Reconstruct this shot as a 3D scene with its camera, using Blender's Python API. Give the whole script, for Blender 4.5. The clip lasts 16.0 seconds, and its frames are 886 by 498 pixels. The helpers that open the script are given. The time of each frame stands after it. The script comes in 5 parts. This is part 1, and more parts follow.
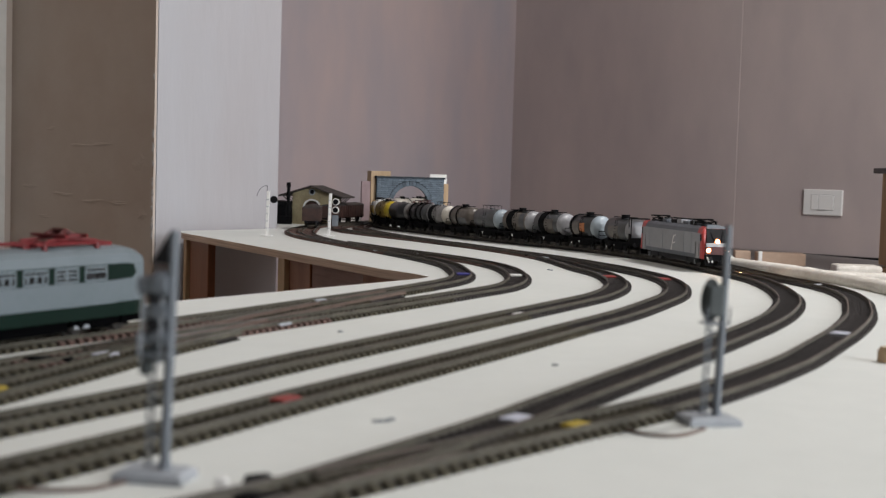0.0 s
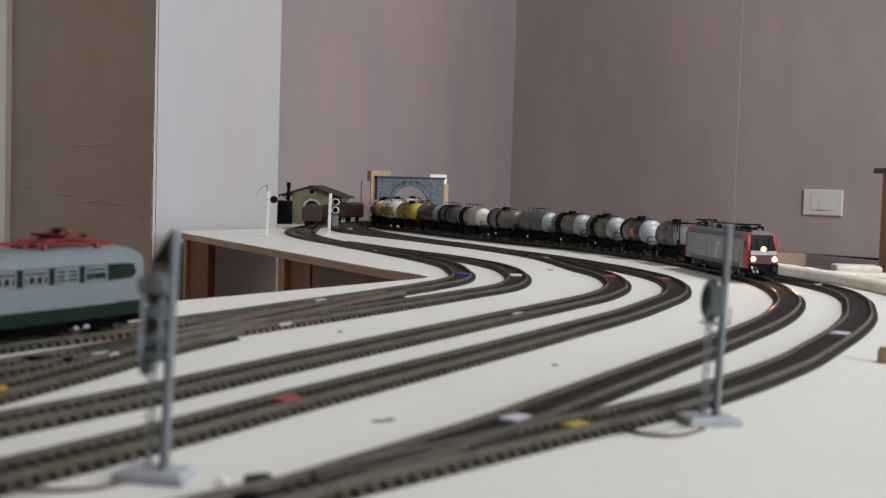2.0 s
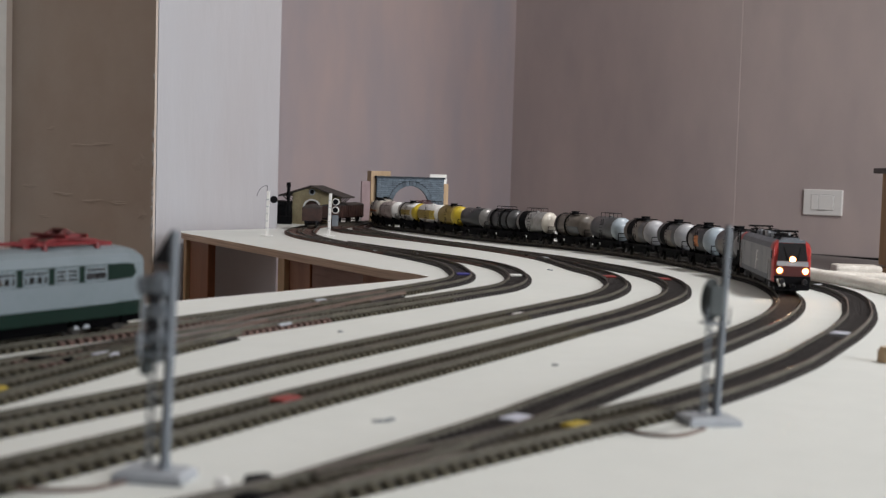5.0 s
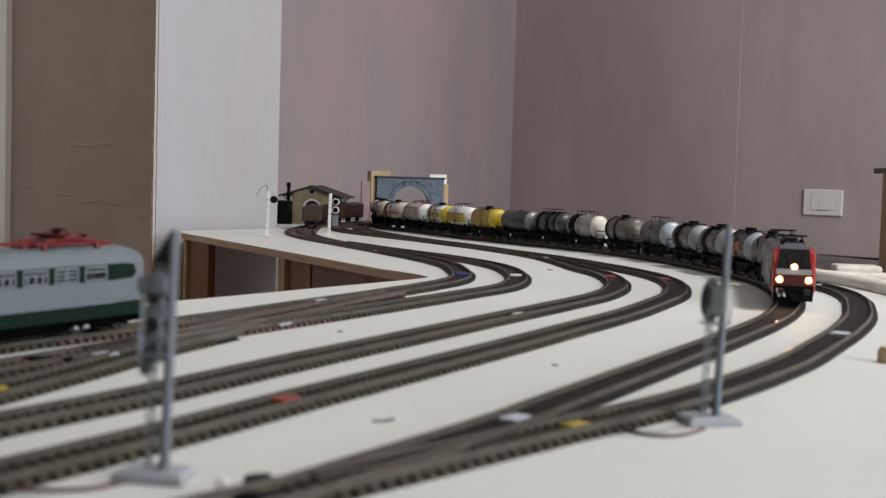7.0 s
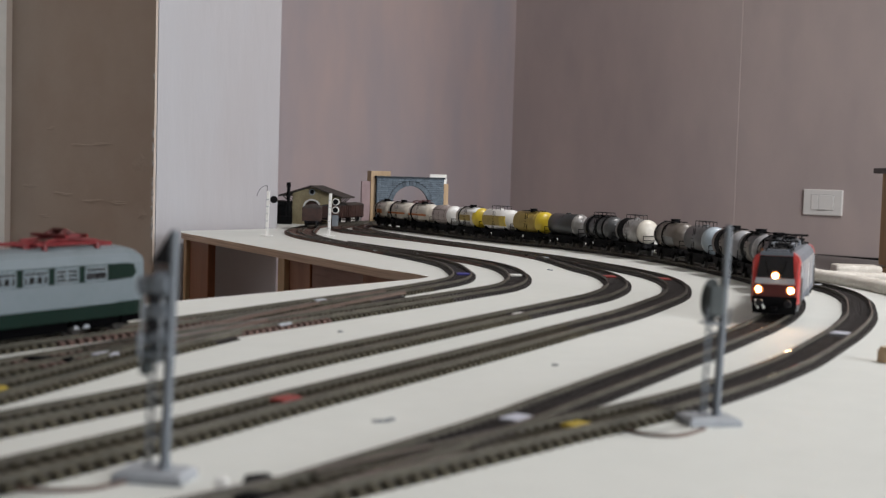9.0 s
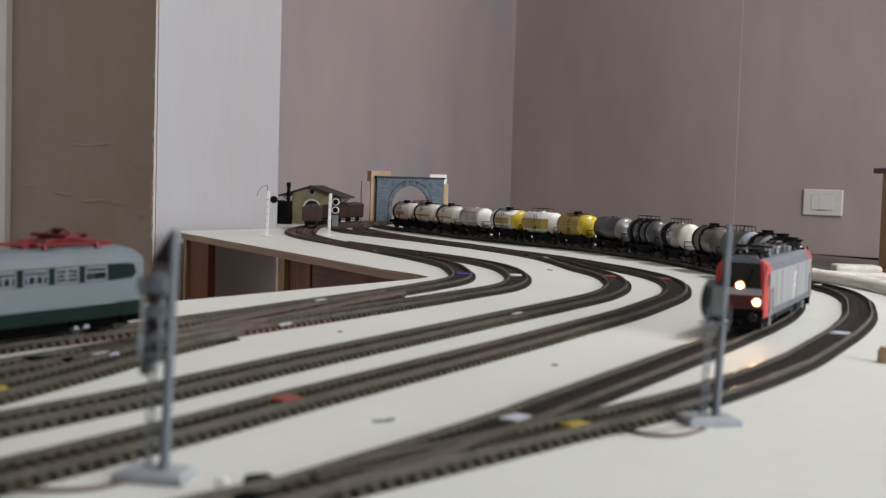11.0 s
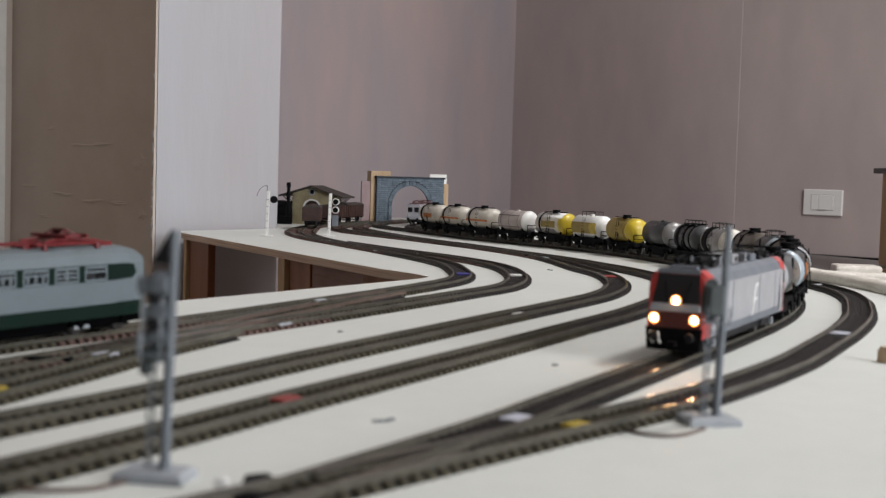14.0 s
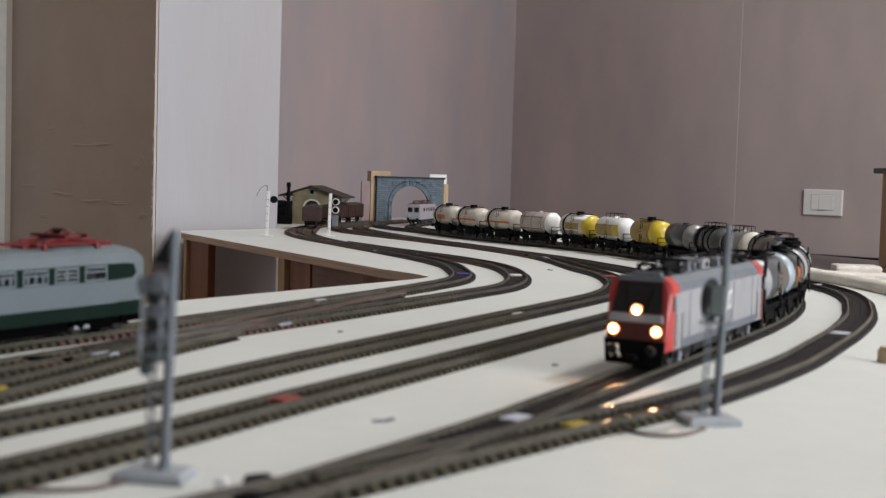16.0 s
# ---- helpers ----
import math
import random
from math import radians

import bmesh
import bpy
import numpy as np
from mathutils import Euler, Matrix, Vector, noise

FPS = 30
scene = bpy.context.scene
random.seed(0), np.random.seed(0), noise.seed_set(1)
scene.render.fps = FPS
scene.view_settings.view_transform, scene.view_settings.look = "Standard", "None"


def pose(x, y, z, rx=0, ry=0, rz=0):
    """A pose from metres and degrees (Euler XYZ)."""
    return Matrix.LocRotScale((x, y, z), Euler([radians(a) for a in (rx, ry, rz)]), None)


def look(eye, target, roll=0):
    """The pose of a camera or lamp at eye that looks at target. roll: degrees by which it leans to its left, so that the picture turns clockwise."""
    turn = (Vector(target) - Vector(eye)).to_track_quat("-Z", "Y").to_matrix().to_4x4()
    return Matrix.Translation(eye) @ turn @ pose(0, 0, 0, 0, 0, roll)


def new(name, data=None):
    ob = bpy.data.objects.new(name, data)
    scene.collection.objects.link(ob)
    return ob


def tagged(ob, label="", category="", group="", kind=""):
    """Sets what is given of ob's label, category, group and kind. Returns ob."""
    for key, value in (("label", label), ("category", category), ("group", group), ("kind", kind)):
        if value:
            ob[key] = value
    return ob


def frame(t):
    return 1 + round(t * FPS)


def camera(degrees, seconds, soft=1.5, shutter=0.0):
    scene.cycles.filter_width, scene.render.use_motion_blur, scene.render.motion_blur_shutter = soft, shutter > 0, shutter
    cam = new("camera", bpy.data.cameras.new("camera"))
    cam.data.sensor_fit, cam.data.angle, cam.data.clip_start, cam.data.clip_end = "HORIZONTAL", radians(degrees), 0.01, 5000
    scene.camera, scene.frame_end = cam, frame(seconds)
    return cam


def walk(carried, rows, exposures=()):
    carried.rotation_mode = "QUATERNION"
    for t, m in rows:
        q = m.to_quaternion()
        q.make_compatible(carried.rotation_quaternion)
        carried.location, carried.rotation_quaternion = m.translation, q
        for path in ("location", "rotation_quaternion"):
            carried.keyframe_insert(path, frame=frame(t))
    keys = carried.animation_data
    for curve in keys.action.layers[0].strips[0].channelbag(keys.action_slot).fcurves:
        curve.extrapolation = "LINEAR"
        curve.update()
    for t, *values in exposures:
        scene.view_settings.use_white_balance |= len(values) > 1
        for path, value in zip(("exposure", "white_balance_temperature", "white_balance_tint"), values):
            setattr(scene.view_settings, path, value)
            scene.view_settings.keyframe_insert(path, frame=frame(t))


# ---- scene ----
# Model railway in a spare room, 1:87. Lengths of the layout are given in millimetres (mm * K).
K = 0.001
cam = camera(39.23, 16.0, soft=1.3)
EYE = (0.0, 0.0, 0.0993)
cam.data.dof.use_dof = True
cam.data.dof.focus_distance = 1.75
cam.data.dof.aperture_fstop = 15.0
walk(cam, [(0.0, look(EYE, (0.0, 1.0, 0.04151), 1.72)), (16.0, look(EYE, (0.0, 1.0, 0.04151), 1.72))])

# ---- light ----
world = bpy.data.worlds.new("room_air")
scene.world = world
world.use_nodes = True
sky = world.node_tree.nodes.new("ShaderNodeTexSky")
sky.sky_type, sky.sun_disc = "NISHITA", False
sky.sun_elevation, sky.sun_rotation = radians(35), radians(150)
world.node_tree.links.new(sky.outputs[0], world.node_tree.nodes["Background"].inputs[0])
world.node_tree.nodes["Background"].inputs[1].default_value = 0.1
scene.view_settings.exposure = 0.0


def area_lamp(name, eye, target, w, h, watts, colour):
    data = bpy.data.lights.new(name, "AREA")
    data.shape, data.size, data.size_y, data.energy, data.color = "RECTANGLE", w, h, watts, colour
    ob = new(name, data)
    ob.matrix_world = look(eye, target)
    return ob


# room axes: U along the back wall, V along the switch wall
U, V = Vector((0.66, 0.7513, 0)), Vector((0.7513, -0.66, 0))
P1 = Vector((0.224, 4.244, 0))
R1 = P1 + V * 5.0
R2 = R1 - U * 5.77
WIN = R1 - U * 2.2
area_lamp("window_daylight", WIN + U * 0.0 + Vector((-0.05, 0.06, 0.75)) - V * 0.06, WIN - V * 3 + Vector((0, 0, 0.35)), 1.5, 1.3, 72, (0.95, 0.97, 1.0))
area_lamp("ceiling_lamp_light", (1.35, 1.35, 1.72), (0.9, 1.35, 0), 0.3, 0.3, 31, (1.0, 0.97, 0.95))


# ---- materials ----
def mat(name, rgb, rough=0.6, metal=0.0, rgb2=None, scale=40.0, bump=0.0, bscale=200.0, spec=0.5, fine=None, stretch=None, island=0.0, coat=0.0):
    """Procedural paint, plastic, wood or metal: two scales of colour change and fine relief."""
    m = bpy.data.materials.new(name)
    m.use_nodes = True
    nt = m.node_tree
    b = nt.nodes["Principled BSDF"]
    b.inputs["Roughness"].default_value, b.inputs["Metallic"].default_value = rough, metal
    b.inputs["Specular IOR Level"].default_value = spec
    b.inputs["Coat Weight"].default_value = coat
    rgb2 = rgb2 or tuple(c * 0.82 for c in rgb)
    co = nt.nodes.new("ShaderNodeTexCoord")
    mp = nt.nodes.new("ShaderNodeMapping")
    if stretch:
        mp.inputs["Scale"].default_value = stretch
    nt.links.new(co.outputs["Object"], mp.inputs[0])
    n1, n2 = nt.nodes.new("ShaderNodeTexNoise"), nt.nodes.new("ShaderNodeTexNoise")
    n1.inputs["Scale"].default_value, n1.inputs["Detail"].default_value = scale, 4
    n2.inputs["Scale"].default_value, n2.inputs["Detail"].default_value = scale * 6.3 if fine is None else fine, 3
    nt.links.new(mp.outputs[0], n1.inputs[0]), nt.links.new(mp.outputs[0], n2.inputs[0])
    add = nt.nodes.new("ShaderNodeMath")
    add.operation = "MULTIPLY_ADD"
    nt.links.new(n2.outputs[0], add.inputs[0])
    add.inputs[1].default_value = 0.45
    nt.links.new(n1.outputs[0], add.inputs[2])
    ramp = nt.nodes.new("ShaderNodeValToRGB")
    ramp.color_ramp.elements[0].position, ramp.color_ramp.elements[1].position = 0.5, 0.95
    ramp.color_ramp.elements[0].color, ramp.color_ramp.elements[1].color = (*rgb, 1), (*rgb2, 1)
    nt.links.new(add.outputs[0], ramp.inputs[0])
    out = ramp.outputs[0]
    if island:
        info, geo = nt.nodes.new("ShaderNodeObjectInfo"), nt.nodes.new("ShaderNodeNewGeometry")
        s = nt.nodes.new("ShaderNodeMath")
        s.operation = "ADD"
        nt.links.new(info.outputs["Random"], s.inputs[0]), nt.links.new(geo.outputs["Random Per Island"], s.inputs[1])
        mr = nt.nodes.new("ShaderNodeMapRange")
        mr.inputs[2].default_value = 2.0
        mr.inputs[3].default_value, mr.inputs[4].default_value = 1 - island, 1 + island
        nt.links.new(s.outputs[0], mr.inputs[0])
        hsv = nt.nodes.new("ShaderNodeHueSaturation")
        nt.links.new(mr.outputs[0], hsv.inputs["Value"]), nt.links.new(out, hsv.inputs["Color"])
        out = hsv.outputs[0]
    nt.links.new(out, b.inputs["Base Color"])
    rr = nt.nodes.new("ShaderNodeMapRange")
    rr.inputs[3].default_value, rr.inputs[4].default_value = max(rough - 0.08, 0.03), min(rough + 0.1, 1)
    nt.links.new(n1.outputs[0], rr.inputs[0]), nt.links.new(rr.outputs[0], b.inputs["Roughness"])
    if bump:
        n3, bp = nt.nodes.new("ShaderNodeTexNoise"), nt.nodes.new("ShaderNodeBump")
        n3.inputs["Scale"].default_value, n3.inputs["Detail"].default_value = bscale, 5
        nt.links.new(mp.outputs[0], n3.inputs[0])
        bp.inputs["Strength"].default_value, bp.inputs["Distance"].default_value = bump, 0.002
        nt.links.new(n3.outputs[0], bp.inputs["Height"]), nt.links.new(bp.outputs[0], b.inputs["Normal"])
    return m


def glow(name, rgb, strength):
    m = bpy.data.materials.new(name)
    m.use_nodes = True
    b = m.node_tree.nodes["Principled BSDF"]
    b.inputs["Base Color"].default_value = (*rgb, 1)
    b.inputs["Emission Color"].default_value = (*rgb, 1)
    b.inputs["Emission Strength"].default_value = strength
    return m


WALL = mat("taupe_wall_paint", (0.465, 0.392, 0.376), 0.75, rgb2=(0.385, 0.33, 0.326), scale=3.0, bump=0.4, bscale=45, fine=14, stretch=(1, 1, 0.45))
WALL_L = mat("brown_wall_paint", (0.545, 0.49, 0.44), 0.75, rgb2=(0.45, 0.375, 0.32), scale=3.2, bump=0.5, bscale=30, fine=12)
# for the walls out of view, kept dark to cut bounced light
WALL_D = mat("dark_unseen_wall_paint", (0.215, 0.185, 0.16), 0.75, scale=2.6)
WALL_B = mat("lilac_grey_wall_paint", (0.345, 0.325, 0.36), 0.7, rgb2=(0.46, 0.37, 0.365), scale=2.6, bump=0.4, bscale=45, fine=13, stretch=(1, 1, 0.3))
WALL_W = mat("white_wall_paint", (0.415, 0.42, 0.45), 0.7, rgb2=(0.385, 0.37, 0.388), scale=4.5, bump=0.4, bscale=45, fine=16, stretch=(1, 1, 0.22))
CEIL = mat("ceiling_white", (0.8, 0.79, 0.77), 0.9, scale=3)
FLOORM = mat("floor_tile_brown", (0.28, 0.2, 0.15), 0.5, scale=6)
TRIM = mat("white_gloss_trim", (0.74, 0.72, 0.69), 0.45, scale=9)
BOARD = mat("white_board_paint", (0.715, 0.735, 0.705), 0.5, rgb2=(0.66, 0.68, 0.652), scale=5, bump=0.05, bscale=120, fine=60)
PLY = mat("plywood_edge", (0.74, 0.60, 0.50), 0.7, rgb2=(0.46, 0.34, 0.26), scale=25, stretch=(0.3, 0.3, 22), bump=0.2)
PINE = mat("pale_pine", (0.52, 0.38, 0.24), 0.6, rgb2=(0.40, 0.27, 0.15), scale=12, stretch=(3, 3, 0.3), bump=0.1)
BROWNW = mat("red_brown_wood", (0.27, 0.105, 0.05), 0.5, rgb2=(0.18, 0.065, 0.03), scale=10, stretch=(4, 4, 0.4), bump=0.1)
HONEY = mat("honey_wood", (0.56, 0.37, 0.19), 0.42, rgb2=(0.40, 0.24, 0.115), scale=9, stretch=(4, 4, 0.3), bump=0.1)
CURBM = mat("white_foam_strip", (0.80, 0.77, 0.72), 0.8, rgb2=(0.58, 0.54, 0.48), scale=30, bump=0.2, bscale=90)
RAILM = mat("nickel_rail", (0.34, 0.32, 0.28), 0.15, 0.9, rgb2=(0.22, 0.20, 0.17), scale=60)
RAILSIDE = mat("grimy_rail_side", (0.10, 0.093, 0.07), 0.6, 0.1, rgb2=(0.052, 0.048, 0.038), scale=60)
SLEEP_L = mat("dusty_sleepers", (0.088, 0.079, 0.055), 0.8, rgb2=(0.045, 0.039, 0.028), scale=90, island=0.3, bump=0.3, bscale=900, spec=0.2)
SLEEP_D = mat("black_sleepers", (0.026, 0.021, 0.02), 0.6, rgb2=(0.016, 0.013, 0.013), scale=90, island=0.25, bump=0.3, bscale=900)
BED = mat("black_track_bed", (0.012, 0.010, 0.009), 0.8, rgb2=(0.02, 0.017, 0.015), scale=90, spec=0.1)
RAILBR = mat("rust_brown_rail_side", (0.15, 0.105, 0.085), 0.6, 0.1, rgb2=(0.10, 0.07, 0.055), scale=60)
SLEEP_B = mat("rust_brown_sleepers", (0.125, 0.072, 0.058), 0.8, rgb2=(0.065, 0.037, 0.03), scale=90, island=0.25, bump=0.3, bscale=900)
# blacker than plastic: the shade below the railcar is put into this colour
JET = mat("shade_black_underfloor", (0.0025, 0.0025, 0.003), 0.85, scale=120, spec=0.02)
BLACK = mat("black_plastic", (0.006, 0.006, 0.007), 0.7, scale=120, bump=0.1, spec=0.08)
DARK = mat("dark_grey_plastic", (0.017, 0.017, 0.02), 0.6, scale=120, spec=0.2)
DUSTPINK = mat("dusty_pale_tank_paint", (0.46, 0.40, 0.385), 0.4, rgb2=(0.33, 0.275, 0.26), scale=35)
# pale grey that carries the window's highlight on tank ends
PALEG = mat("pale_highlit_tank_end", (0.38, 0.38, 0.40), 0.35, rgb2=(0.27, 0.27, 0.285), scale=30, coat=0.2)
PLANK = mat("mauve_brown_plank", (0.34, 0.225, 0.205), 0.7, rgb2=(0.21, 0.13, 0.12), scale=12, stretch=(0.4, 3, 3), bump=0.1)
WHEELB = mat("browned_wheel", (0.045, 0.042, 0.04), 0.45, 0.5, scale=150)
SIGD = mat("dull_green_grey_signal", (0.06, 0.072, 0.074), 0.6, rgb2=(0.035, 0.043, 0.045), scale=90)
# dark mauve that holds the shade under the far board
SHADE_MAUVE = mat("underboard_shade_mauve", (0.095, 0.062, 0.092), 0.8, rgb2=(0.045, 0.03, 0.04), scale=8)
STEEL = mat("wheel_steel", (0.25, 0.24, 0.23), 0.35, 0.9, scale=150)
RED = mat("bright_red_paint", (0.52, 0.045, 0.04), 0.38, scale=60, coat=0.2)
REDP = mat("red_pantograph_paint", (0.15, 0.009, 0.012), 0.45, scale=90)
GREYB = mat("silver_grey_paint", (0.33, 0.335, 0.355), 0.4, rgb2=(0.29, 0.295, 0.315), scale=50, coat=0.15)
GREYR = mat("roof_grey_paint", (0.14, 0.155, 0.18), 0.5, scale=60)
GLASS = mat("dark_window_glass", (0.012, 0.012, 0.014), 0.08, scale=30, spec=0.7)
WHITEP = mat("white_paint", (0.78, 0.775, 0.76), 0.4, rgb2=(0.74, 0.735, 0.72), scale=60)
LAMP = glow("headlight", (1.0, 0.58, 0.30), 85.0)
# orange glow given to the lamp rims to imitate the headlights' halo
LAMP_HALO = glow("headlight_halo", (1.0, 0.30, 0.075), 2.2)
DARKRED = mat("shaded_red_plastic", (0.075, 0.010, 0.009), 0.5, scale=60)
DULLRED = mat("dull_red_plastic", (0.27, 0.04, 0.035), 0.55, scale=60)
DULLYEL = mat("dull_yellow_plastic", (0.42, 0.31, 0.03), 0.55, scale=60)
SIGG = mat("signal_grey", (0.165, 0.185, 0.21), 0.55, rgb2=(0.12, 0.138, 0.16), scale=80)
SIGB = mat("signal_base_grey", (0.36, 0.385, 0.42), 0.55, scale=60)
GREEN = mat("dark_green_paint", (0.0018, 0.0125, 0.0085), 0.42, scale=50, spec=0.2)
SLATE = mat("blue_grey_livery", (0.135, 0.165, 0.185), 0.42, rgb2=(0.115, 0.145, 0.16), scale=40, coat=0.15)
WAGBR = mat("oxide_brown_wagon", (0.06, 0.027, 0.021), 0.6, rgb2=(0.033, 0.017, 0.014), scale=80, bump=0.3)
CREAM = mat("stained_cream_plaster", (0.42, 0.36, 0.22), 0.8, rgb2=(0.24, 0.20, 0.12), scale=30, bump=0.3)
TILE = mat("dark_brown_roof", (0.05, 0.038, 0.034), 0.75, rgb2=(0.03, 0.025, 0.022), scale=60, bump=0.4, bscale=300)
STONE = mat("blue_grey_stone", (0.135, 0.175, 0.215), 0.75, rgb2=(0.085, 0.11, 0.14), scale=45, bump=0.4, bscale=300, island=0.3)
STONE_D = mat("dark_mortar_grey", (0.03, 0.042, 0.055), 0.85, scale=60)
CARD = mat("pale_cardboard", (0.50, 0.36, 0.27), 0.8, scale=20)
YEL = mat("yellow_paint", (0.62, 0.47, 0.03), 0.35, rgb2=(0.54, 0.39, 0.025), scale=60, coat=0.2)
OCHRE = mat("weathered_yellow_paint", (0.34, 0.245, 0.05), 0.5, rgb2=(0.24, 0.17, 0.04), scale=60)
ORANGE = mat("orange_band_paint", (0.52, 0.17, 0.04), 0.5, scale=60)
IVORY = mat("ivory_tank_paint", (0.62, 0.585, 0.52), 0.38, rgb2=(0.46, 0.42, 0.36), scale=35, coat=0.2)
SILVER = mat("silver_tank_paint", (0.34, 0.335, 0.33), 0.28, 0.2, rgb2=(0.16, 0.15, 0.145), scale=30)
GREYT = mat("grey_tank_paint", (0.085, 0.088, 0.093), 0.36, 0.1, rgb2=(0.05, 0.052, 0.054), scale=30, coat=0.12)
DARKT = mat("black_grey_tank_paint", (0.018, 0.02, 0.022), 0.3, 0.0, rgb2=(0.028, 0.03, 0.032), scale=30, coat=0.12)
BROWNT = mat("dusty_brown_tank_paint", (0.15, 0.13, 0.11), 0.36, rgb2=(0.085, 0.07, 0.06), scale=30)
PALEBL = mat("pale_blue_tank_paint", (0.36, 0.42, 0.47), 0.32, scale=30, coat=0.3)
BLUEM = mat("blue_marker", (0.05, 0.05, 0.28), 0.5, scale=50)
LILACW = mat("pale_lilac_plastic", (0.52, 0.54, 0.62), 0.5, scale=60)


# ---- mesh helpers ----
def part(name, bm, material, parent=None, label="", smooth=False):
    """One mesh object under a thing or part, or top-level."""
    me = bpy.data.meshes.new(name)
    bm.to_mesh(me)
    bm.free()
    for mt in (material if isinstance(material, (list, tuple)) else [material]):
        me.materials.append(mt)
    if smooth:
        for p in me.polygons:
            p.use_smooth = len(p.vertices) == 4
    ob = new(name, me)
    if parent:
        ob.parent = parent
    if label:
        tagged(ob, label)
    return ob


def thing(name, label, category, group="", m=None):
    ob = tagged(new(name), label, category, group)
    ob.empty_display_size = 0.02
    if m is not None:
        ob.matrix_world = m
    return ob


def box(bm, x0, x1, y0, y1, z0, z1, bevel=0.0, k=K, m=None):
    x0, x1, y0, y1, z0, z1 = (v * k for v in (x0, x1, y0, y1, z0, z1))
    mm = Matrix.Translation(((x0 + x1) / 2, (y0 + y1) / 2, (z0 + z1) / 2)) @ Matrix.Diagonal((abs(x1 - x0), abs(y1 - y0), abs(z1 - z0), 1))
    r = bmesh.ops.create_cube(bm, size=1, matrix=mm)
    if bevel:
        es = list({e for v in r["verts"] for e in v.link_edges})
        bmesh.ops.bevel(bm, geom=es, offset=bevel * k, segments=2, affect="EDGES", profile=0.5)
    return bm


def rod(bm, a, b, r, seg=8, k=K, r2=None):
    a, b = Vector(a) * k, Vector(b) * k
    d = b - a
    m = Matrix.Translation((a + b) / 2) @ d.to_track_quat("Z", "Y").to_matrix().to_4x4()
    bmesh.ops.create_cone(bm, cap_ends=True, segments=seg, radius1=r * k, radius2=(r if r2 is None else r2) * k, depth=d.length, matrix=m)
    return bm


def prism(bm, pts, lo, hi, axis="y", k=K):
    """A polygon (pairs) drawn out along an axis from lo to hi."""
    def place(p, h):
        a, b = p
        return Vector({"x": (h, a, b), "y": (a, h, b), "z": (a, b, h)}[axis]) * k
    lower = [bm.verts.new(place(p, lo)) for p in pts]
    upper = [bm.verts.new(place(p, hi)) for p in pts]
    n = len(pts)
    fs = [bm.faces.new(lower), bm.faces.new(upper)]
    for i in range(n):
        fs.append(bm.faces.new((lower[i], lower[(i + 1) % n], upper[(i + 1) % n], upper[i])))
    bmesh.ops.recalc_face_normals(bm, faces=fs)
    return bm


def lathe_x(bm, prof, seg=28, z=0.0, k=K):
    """Rings (x, radius) round an axis along x at height z."""
    rings = []
    for x, r in prof:
        if r <= 0:
            rings.append([bm.verts.new(Vector((x, 0, z)) * k)])
        else:
            rings.append([bm.verts.new(Vector((x, r * math.cos(a), z + r * math.sin(a))) * k) for a in (2 * math.pi * i / seg for i in range(seg))])
    for a, b in zip(rings, rings[1:]):
        for i in range(seg):
            j = (i + 1) % seg
            q = [a[i % len(a)], a[j % len(a)], b[j % len(b)], b[i % len(b)]]
            q = list(dict.fromkeys(q))
            if len(q) > 2:
                bm.faces.new(q)
    bmesh.ops.recalc_face_normals(bm, faces=bm.faces[:])
    return bm


def loft(bm, sections, k=K):
    """Closed rings of equal count joined in order, with end caps."""
    rings = [[bm.verts.new(Vector(p) * k) for p in s] for s in sections]
    n = len(rings[0])
    for a, b in zip(rings, rings[1:]):
        for i in range(n):
            bm.faces.new((a[i], a[(i + 1) % n], b[(i + 1) % n], b[i]))
    bm.faces.new(rings[0]), bm.faces.new(rings[-1])
    bmesh.ops.recalc_face_normals(bm, faces=bm.faces[:])
    return bm


# ---- track plan ----
def spline(pts, step=4.0):
    """Centripetal curve through plan points (mm), resampled evenly. Returns points and running length."""
    P = [np.array(p, float) for p in pts]
    P = [2 * P[0] - P[1]] + P + [2 * P[-1] - P[-2]]
    out = []
    for i in range(1, len(P) - 2):
        p0, p1, p2, p3 = P[i - 1:i + 3]
        t1 = np.linalg.norm(p1 - p0) ** 0.5
        t2 = t1 + np.linalg.norm(p2 - p1) ** 0.5
        t3 = t2 + np.linalg.norm(p3 - p2) ** 0.5
        for t in np.linspace(t1, t2, 30, endpoint=False):
            a1, a2, a3 = (t1 - t) / t1 * p0 + t / t1 * p1, (t2 - t) / (t2 - t1) * p1 + (t - t1) / (t2 - t1) * p2, (t3 - t) / (t3 - t2) * p2 + (t - t2) / (t3 - t2) * p3
            b1, b2 = (t2 - t) / t2 * a1 + t / t2 * a2, (t3 - t) / (t3 - t1) * a2 + (t - t1) / (t3 - t1) * a3
            out.append((t2 - t) / (t2 - t1) * b1 + (t - t1) / (t2 - t1) * b2)
    out.append(P[-2])
    out = np.array(out)
    run = np.r_[0, np.cumsum(np.hypot(*np.diff(out, axis=0).T))]
    s = np.arange(0, run[-1], step)
    return np.c_[np.interp(s, run, out[:, 0]), np.interp(s, run, out[:, 1])], s


